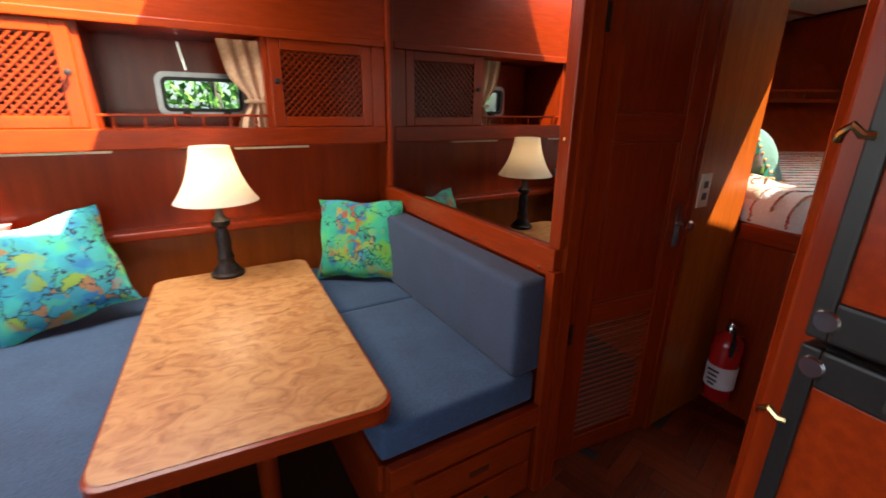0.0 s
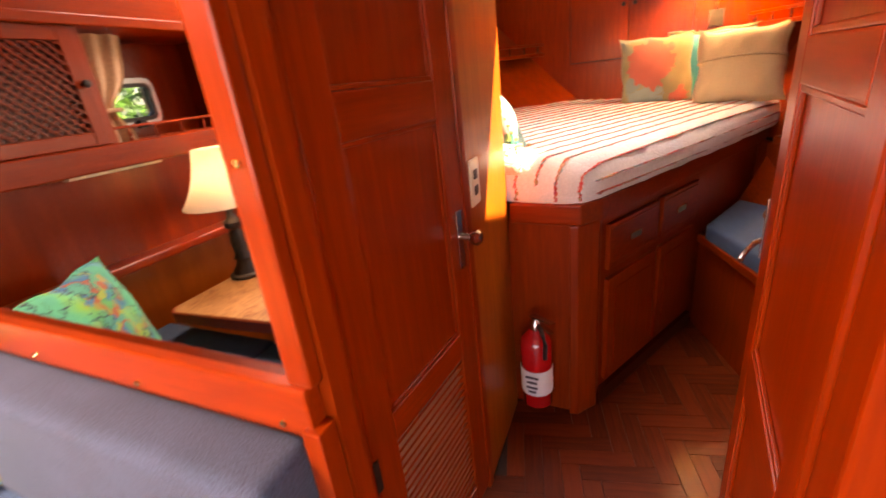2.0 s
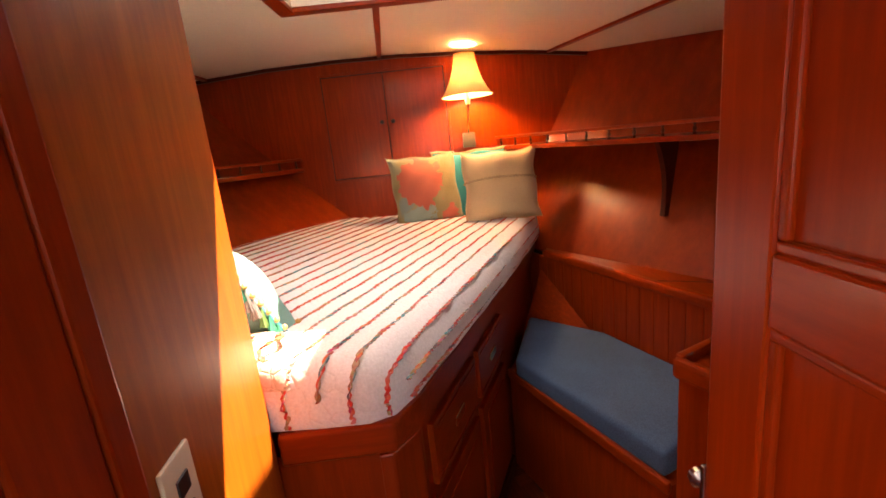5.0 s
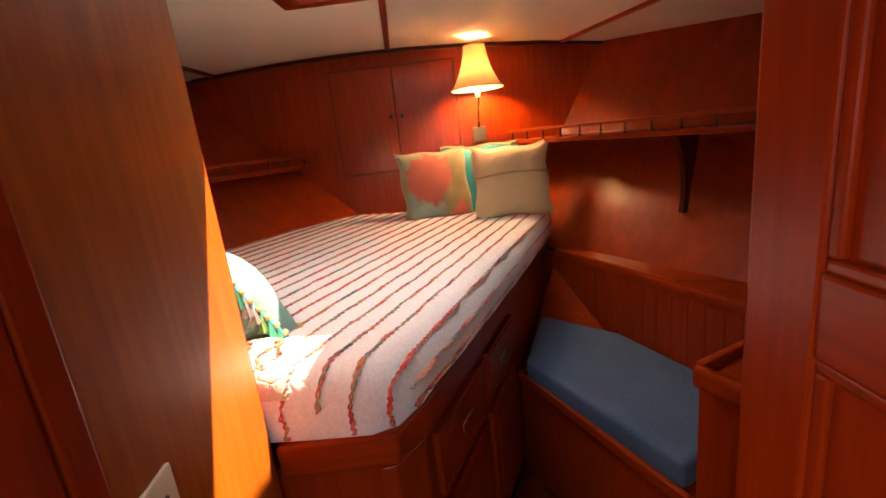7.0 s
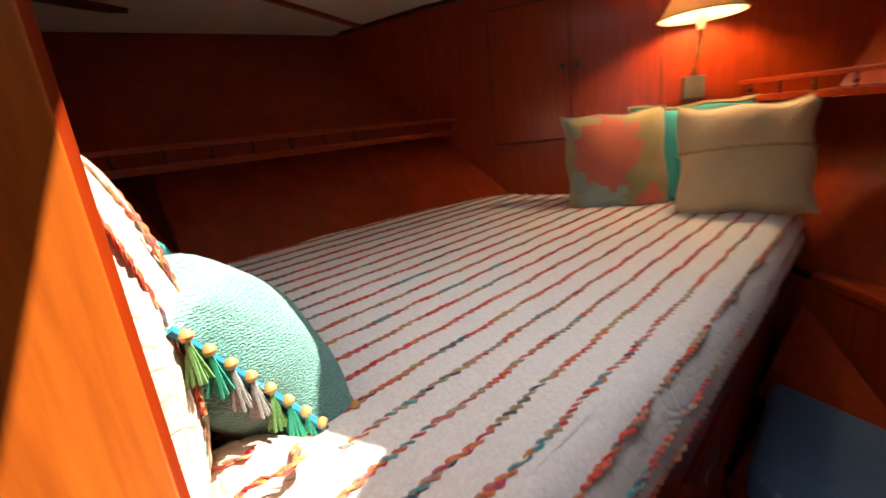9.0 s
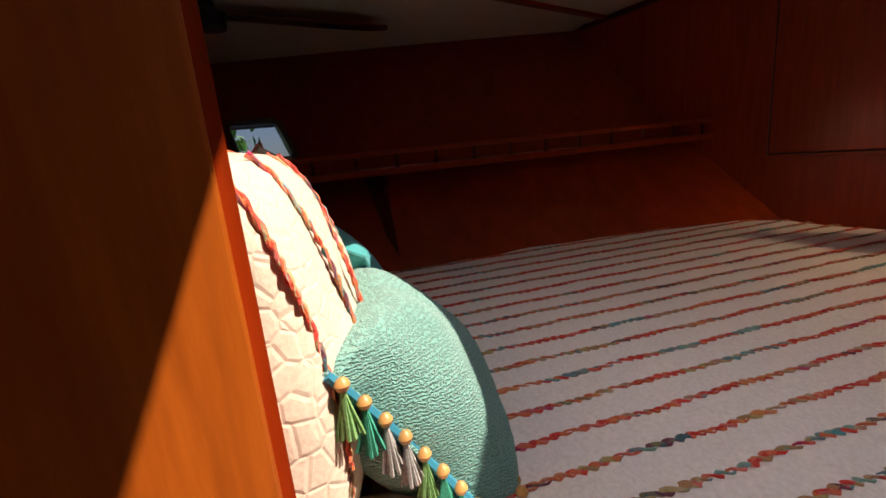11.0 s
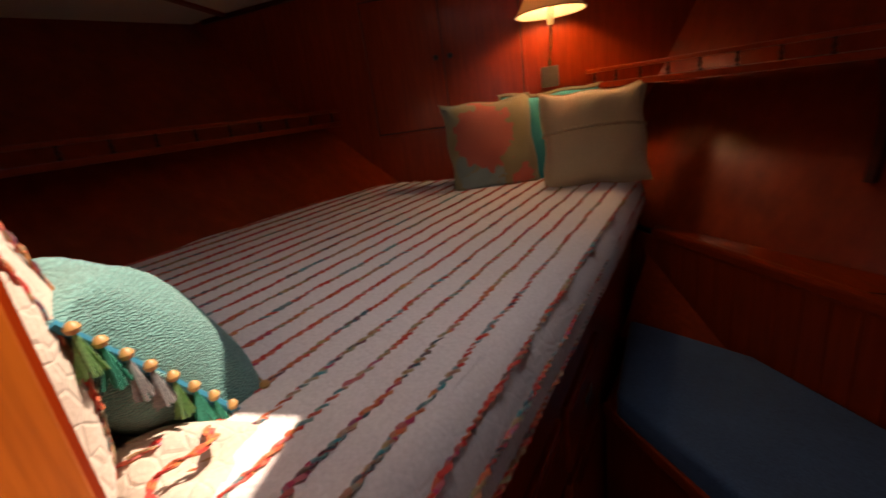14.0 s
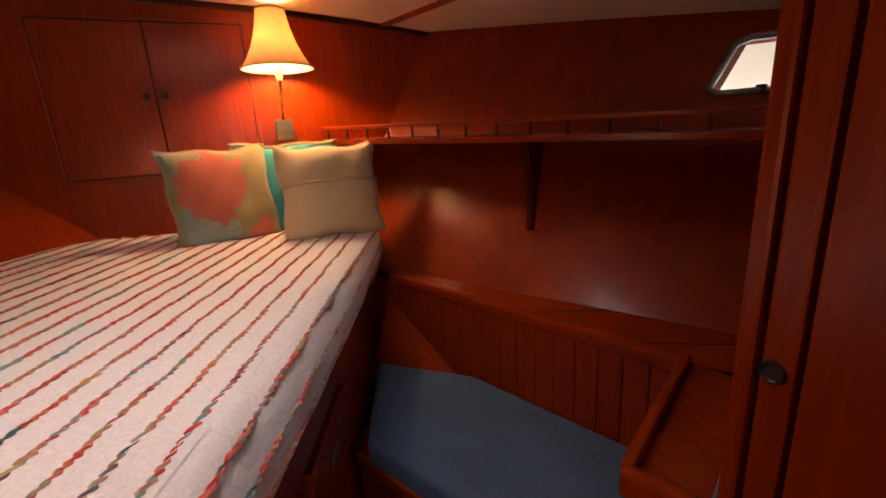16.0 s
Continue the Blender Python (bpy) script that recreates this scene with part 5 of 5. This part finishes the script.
def fiddle_shelf(name, label, p, q, back, z_p, z_q, count):
    """A long shelf against the hull with a low rail on turned posts."""
    s = thing(name, label, "shelf", (*p, z_p))
    p3, q3 = Vector((*p, z_p)), Vector((*q, z_q))
    bm = bmesh.new()
    off = Vector((*back, 0))
    v = [bm.verts.new(c) for c in (p3, q3, q3 + off * 1.6, p3 + off)]
    v2 = [bm.verts.new(Vector(w.co) + Vector((0, 0, 0.018))) for w in v]
    bm.faces.new(v[::-1])
    bm.faces.new(v2)
    for i in range(4):
        j = (i + 1) % 4
        bm.faces.new((v[i], v[j], v2[j], v2[i]))
    part("board", bm, TEAK_X, s)
    up = Vector((0, 0, 1))
    part("bottom_rail", beam(p3 + up * 0.008, q3 + up * 0.008, 0.018, 0.024, 0.004), TEAK_X, s)
    part("top_rail", beam(p3 + up * 0.072, q3 + up * 0.072, 0.016, 0.016, 0.004), TEAK_X, s)
    for i in range(count):
        a = p3.lerp(q3, (i + 0.4) / count) + up * 0.02
        part("post", lathe([(0.008, 0), (0.008, 0.006), (0.004, 0.012), (0.0085, 0.022), (0.004, 0.034), (0.007, 0.045)], a, 10), TEAK_DARK, s, "", True)
    return s


def bracket(p, q, bow, thick):
    """A curved knee between a shelf's underside and the hull."""
    p, q = Vector(p), Vector(q)
    pts_o, pts_i = [], []
    out = Vector(bow)
    for i in range(13):
        k = i / 12
        c = p.lerp(q, k)
        pts_o.append(c + out * (1 - k) ** 2.2 * 1.0)
        pts_i.append(c + out * (-0.25))
    side = (q - p).cross(out).normalized() * thick
    bm = bmesh.new()
    a = [[bm.verts.new(v - side / 2) for v in pts_o], [bm.verts.new(v - side / 2) for v in pts_i], [bm.verts.new(v + side / 2) for v in pts_i], [bm.verts.new(v + side / 2) for v in pts_o]]
    for r0, r1 in zip(a, a[1:] + a[:1]):
        for i in range(12):
            bm.faces.new((r0[i], r0[i + 1], r1[i + 1], r1[i]))
    bm.faces.new([r[0] for r in a])
    bm.faces.new([r[-1] for r in a])
    return bm


s = fiddle_shelf("wall_shelf", "long teak shelf with a low fiddle rail on the starboard hull", (4.39, 0.43), (2.45, -0.72), (0.08, -0.22), 1.425, 1.37, 17)
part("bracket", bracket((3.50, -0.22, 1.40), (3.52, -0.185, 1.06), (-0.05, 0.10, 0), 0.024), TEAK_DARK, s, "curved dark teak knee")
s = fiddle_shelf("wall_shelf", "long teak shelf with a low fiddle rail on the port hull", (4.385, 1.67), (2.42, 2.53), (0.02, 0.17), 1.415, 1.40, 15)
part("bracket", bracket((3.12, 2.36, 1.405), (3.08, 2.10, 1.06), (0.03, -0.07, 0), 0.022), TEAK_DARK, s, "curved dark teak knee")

LF0, LF1 = (3.86, 0.26), (2.80, -0.16)
LB0, LB1 = (3.86, 0.19), (2.45, -0.63)
single("trim_ledge", prism([LF1, LF0, (3.95, 0.25), (3.95, 0.24), LB1, (2.50, -0.22), (2.70, -0.20)], 0.83, 0.858, 0.005), TEAK_X, "teak ledge over the bench back", "trim", kind="structure")
single("trim_ledge_lip", beam((*lerp(LF0, LF1, -0.03), 0.845), (*LF1, 0.845), 0.035, 0.045, 0.012), TEAK_X, "rounded teak ledge lip", "trim", kind="structure")
# hatch joints in the ledge
for k in (0.58, 0.87):
    a, b = lerp(LF0, LF1, k), lerp(LB0, LB1, k - 0.06)
    single("trim_ledge_joint", beam((*a, 0.8585), (*b, 0.8585), 0.004, 0.002), DARKGAP, "dark joint of a ledge hatch", "trim", kind="structure")
bb = thing("bench_back", "tongue-and-groove teak bench back", "panel", (3.3, 0.05, 0.5), kind="structure")
n = 16
for i in range(-3, n):
    a, b = lerp(LF0, LF1, i / n), lerp(LF0, LF1, (i + 1) / n - 0.002)
    part("board", slab(a, b, 0.014, 0.45, 0.832, 0.004, -1), TEAK_V, bb)
# sheet added so that the board gaps come out dark
single("wall_bench_shade", slab(lerp(LF0, LF1, -0.35), lerp(LF0, LF1, 1.02), 0.02, 0.0, 0.83, 0, 1), DARKGAP, "near-black sheet that paints the shade behind the bench boards", "wall", kind="structure").location = (0.012, -0.03, 0)


def arm():
    s = thing("side_box", "teak end box of the bench with a raised lip", "bench box", (2.62, 0.05, 0))
    pts = [(2.80, -0.165), (2.585, 0.245), (2.49, 0.195), (2.68, -0.23)]
    part("body", prism(pts, 0.0, 0.845, 0.004), TEAK_V, s)
    part("top", prism([(2.79, -0.16), (2.575, 0.25), (2.475, 0.198), (2.68, -0.235)], 0.845, 0.858, 0.003), TEAK_X, s)
    part("lip", beam((2.795, -0.16, 0.862), (2.585, 0.245, 0.862), 0.022, 0.05, 0.008), TEAK_X, s, "rounded teak lip")
    part("lip", beam((2.592, 0.250, 0.852), (2.475, 0.196, 0.852), 0.03, 0.055, 0.012), TEAK_X, s, "rounded teak lip")
arm()


def bench():
    s = thing("bench", "low teak bench with a blue cushion beside the berth", "bench", (3.0, 0.3, 0))
    part("base", prism([(2.60, 0.255), (3.32, 0.585), (3.75, 0.39), (3.70, 0.20), (2.80, -0.15)], 0.0, 0.475), TEAK_V, s)
    part("front_lip", beam((2.592, 0.258, 0.475), (3.31, 0.588, 0.475), 0.022, 0.04, 0.008), TEAK_X, s, "rounded teak lip")
    part("cushion", prism([(2.62, 0.258), (3.25, 0.568), (3.70, 0.415), (3.42, 0.12), (2.825, -0.125)], 0.478, 0.568, 0.022, 3), NAVY_LIT, s, "blue canvas cushion", True)
    bm = bmesh.new()
    v = [bm.verts.new(p) for p in ((3.74, 0.44, 0.47), (3.40, 0.115, 0.47), (3.90, 0.285, 0.47), (3.88, 0.30, 0.76))]
    for f in ((0, 1, 2), (0, 1, 3), (1, 2, 3), (2, 0, 3)):
        bm.faces.new([v[k] for k in f])
    part("corner_filler", bm, TEAK_X, s, "sloping teak filler in the corner")
bench()

# locker front beside the door, with a finger hole
s = thing("hanging_locker_door", "narrow teak locker door with a round finger hole", "locker door", (2.3, 0.21, 0))
part("board", box(1.95, 2.375, 0.203, 0.222, 0.05, 1.98, 0.004), TEAK_V, s)
part("ring", moved(lathe([(0.009, 0.002), (0.012, 0.005), (0.014, 0.004), (0.015, 0.0)], n=20), pose(2.405, 0.2195, 1.145, -90, 0, 0)), BRONZE, s, "dark bronze finger ring", True)
part("hole", moved(lathe([(0.0095, 0.0005), (0.0, 0.001)], n=20), pose(2.405, 0.2195, 1.145, -90, 0, 0)), DARKGAP, s, "near-black disc that paints the finger hole's shade")
single("trim_locker_post", box(2.383, 2.42, 0.195, 0.219, 0, CEIL, 0.004), TEAK_V, "teak locker stile", "trim", kind="structure")
single("trim_locker_post", box(2.424, 2.448, 0.190, 0.226, 0, CEIL, 0.006), TEAK_V, "teak corner post of the locker", "trim", kind="structure")
single("wall_locker_side", box(2.41, 2.44, -1.6, 0.19, 0, CEIL), TEAK_V, "teak side of the hanging locker", "wall", kind="structure")

# ---- cabin: forward bulkhead ----
def bulkhead_cupboard():
    s = thing("cupboard", "flush double-door teak cupboard in the forward bulkhead", "cupboard", (4.39, 1.1, 1.34))
    x, y0, y1, z0, z1 = 4.40, 0.72, 1.475, 1.335, 1.955
    part("recess", box(x - 0.003, x - 0.0005, y0 - 0.002, y1 + 0.002, z0 - 0.002, z1 + 0.002), DARKGAP, s, "dark gap round the doors")
    for a, b, c, d in ((y0 - 0.016, y0 - 0.002, z0 - 0.016, z1 + 0.016), (y1 + 0.002, y1 + 0.016, z0 - 0.016, z1 + 0.016)):
        part("frame_bead", box(x - 0.006, x - 0.001, a, b, c, d, 0.002), TEAK_V, s)
    for c, d in ((z0 - 0.016, z0 - 0.002), (z1 + 0.002, z1 + 0.016)):
        part("frame_bead", box(x - 0.006, x - 0.001, y0 - 0.002, y1 + 0.002, c, d, 0.002), TEAK_Y, s)
    mid = 1.095
    for a, b in ((y0 + 0.003, mid - 0.002), (mid + 0.002, y1 - 0.003)):
        d = part("door", box(x - 0.008, x - 0.001, a, b, z0 + 0.003, z1 - 0.003, 0.003), TEAK_V, s)
        ky = mid + (0.035 if a > mid else -0.035)
        part("knob", moved(lathe([(0.007, 0), (0.008, 0.006), (0.013, 0.012), (0.011, 0.02), (0, 0.022)], n=14), pose(x - 0.008, ky, 1.662, 0, -90, 0)), BRONZE, d, "dark round knob", True)
bulkhead_cupboard()


def sconce():
    x, y = 4.22, 0.60
    s = thing("wall_lamp", "lit wall lamp with a cream pleated bell shade and brass arm", "lamp", (4.39, y, 1.45))
    part("wall_box", box(4.345, 4.399, y - 0.038, y + 0.038, 1.455, 1.545, 0.004), plain("grey_box", (0.11, 0.09, 0.06), 0.5, vary=0.1), s, "grey switch box")
    part("arm", tube([(4.36, y, 1.545), (4.335, y, 1.58), (4.30, y, 1.60), (4.25, y, 1.63), (4.225, y, 1.68), (x, y, 1.74)], 0.007, 10), BRASS, s, "bent brass arm", True)
    part("socket", lathe([(0.012, 1.70), (0.016, 1.72), (0.016, 1.78), (0.0, 1.78)], (x, y, 0), 14), CREAM, s, "cream lamp socket", True)
    part("shade", moved(bell_shade(1.745, 1.975, 0.147, 0.058, ribs=8), Matrix.Translation((x, y, 0))), SHADE_CREAM, s, "cream pleated bell shade", True)
    for z, r in ((1.747, 0.148), (1.974, 0.06)):
        part("shade_trim", tube([(x + r * math.cos(2 * math.pi * i / 36), y + r * math.sin(2 * math.pi * i / 36), z) for i in range(36)], 0.003, 6, True), plain("shade_braid", (0.45, 0.28, 0.10), 0.8), s, "tan braid trim", True)
sconce()

# ---- cabin: hatch ----
s = thing("hatch", "overhead deck hatch with a wide teak frame and an added lid", "hatch", (3.0, 0.98, CEIL), kind="structure")
for x0, x1, y0, y1 in ((2.56, 3.47, 1.31, 1.37), (2.56, 3.47, 0.56, 0.62), (3.42, 3.47, 0.62, 1.31), (2.60, 2.66, 0.62, 1.31)):
    part("frame_board", box(x0, x1, y0, y1, CEIL - 0.02, CEIL - 0.001, 0.004), TEAK_X, s)
for x0, x1, y0, y1 in ((2.66, 3.42, 1.31, 1.33), (2.66, 3.42, 0.60, 0.62), (3.42, 3.44, 0.58, 1.33), (2.64, 2.66, 0.58, 1.33)):
    part("coaming", box(x0, x1, y0, y1, CEIL + 0.06, CEIL + 0.10), WHITE, s)
# unseen lid and tinted pane, added to bound and dim the sun patch
part("lid", box(3.13, 3.44, 0.58, 1.33, CEIL + 0.101, CEIL + 0.13, 0.004), WHITE, s, "white lid added to cut off the sun patch")
part("pane", box(2.645, 3.128, 0.585, 1.325, CEIL + 0.125, CEIL + 0.135), make_acrylic(), s, "smoked acrylic pane added to dim the cabin sun")

# ---- cabin: ceiling fan ----
s = thing("ceiling_fan", "dark teak ceiling fan blade on a black hub", "fan", (2.72, 2.50, 1.95))
part("hub", lathe([(0.0, 1.90), (0.05, 1.905), (0.055, 1.95), (0.03, 1.965), (0.02, 2.0)], (2.70, 2.50, 0), 18), BLACK, s, "black fan hub", True)
m = pose(2.70, 2.50, 1.945, 8, 0, -5)
part("blade", moved(prism([(0.06, -0.05), (0.50, -0.075), (0.60, -0.06), (0.63, 0.0), (0.60, 0.06), (0.50, 0.075), (0.06, 0.05)], -0.004, 0.004, 0.002), m), TEAK_DARK, s)

# ---- outside: trees seen through the port light ----
def tree(x, y, h, seed):
    rnd = random.Random(seed)
    s = thing("tree", "sunlit green tree on the shore", "tree", (x, y, -1.5), "shore trees")
    part("trunk", tube([(x, y, -1.5), (x + 0.1, y, h * 0.3 - 1.5), (x - 0.1, y + 0.1, h * 0.7 - 1.5)], 0.16, 8), plain("bark", (0.12, 0.09, 0.06), 0.9, scale=8), s)
    bm = bmesh.new()
    for i in range(900):
        a, r = rnd.uniform(0, 6.28), (rnd.random() ** 0.5) * h * 0.42 * (0.7 + 0.3 * math.sin(i))
        z = h * (0.15 + 0.85 * rnd.random())
        c = Vector((x + r * math.cos(a), y + r * math.sin(a), z - 1.5))
        m = Matrix.Translation(c) @ Euler((rnd.uniform(0, 6), rnd.uniform(0, 6), rnd.uniform(0, 6))).to_matrix().to_4x4()
        sz = rnd.uniform(0.10, 0.24)
        v = [bm.verts.new(m @ Vector(q)) for q in ((-sz, 0, 0), (0, -sz * 0.5, 0.03), (sz, 0, 0), (0, sz * 0.5, 0.03))]
        bm.faces.new(v)
    me_ob = part("crown", bm, LEAF, s)


def make_leaf():
    m, n, l, p = shader("tree_leaves")
    g = n.new("ShaderNodeNewGeometry")
    r = ramp(n, [(0.0, (0.03, 0.10, 0.015)), (0.5, (0.09, 0.24, 0.03)), (1.0, (0.22, 0.38, 0.06))])
    l.new(g.outputs["Random Per Island"], r.inputs[0])
    l.new(r.outputs[0], p.inputs["Base Color"])
    p.inputs["Roughness"].default_value = 0.5
    return m


LEAF = make_leaf()
for i, (x, y) in enumerate(((-5.5, 13), (-2.0, 14.5), (1.5, 13.2), (-9, 15), (4.5, 15.5), (0, 17), (-4, 17.5))):
    tree(x, y, 5.0 + (i % 3) * 0.9, i)
single("water", box(-400, 400, -400, 400, -1.6, -1.5), plain("harbour_water", (0.05, 0.09, 0.10), 0.1, vary=0.3, scale=2), "calm green harbour water outside", "water", kind="structure")

# ---- herringbone parquet ----
FLOOR = bpy.data.objects["floor"]
bm = box(-0.1275, 0.1275, -0.0316, 0.0316, -0.012, 0.0, 0.0008, 1)
plank_mesh = bpy.data.meshes.new("plank")
bm.to_mesh(plank_mesh)
bm.free()
plank_mesh.materials.append(PLANK)
W = 0.064
count = 0
rot = pose(2.3, 0.75, 0, 0, 0, 20)
for i in range(-40, 41):
    for j in range(-10, 11):
        for k in (0, 1):
            # zigzag of boards four widths long
            bx, by = i * W + j * 4 * W, i * W - j * 4 * W
            m = rot @ (pose(bx + 2 * W, by + 0.5 * W, 0) if k == 0 else pose(bx - 0.5 * W, by + 2 * W, 0, 0, 0, 90))
            p = m.translation
            if 1.25 < p.x < 3.35 and 0.22 < p.y < 1.22 and p.y > 0.22 + max(0, p.x - 2.6) * 0.3 and count < 300:
                ob = new("plank", plank_mesh)
                ob.matrix_basis = m
                ob.parent = FLOOR
                count += 1
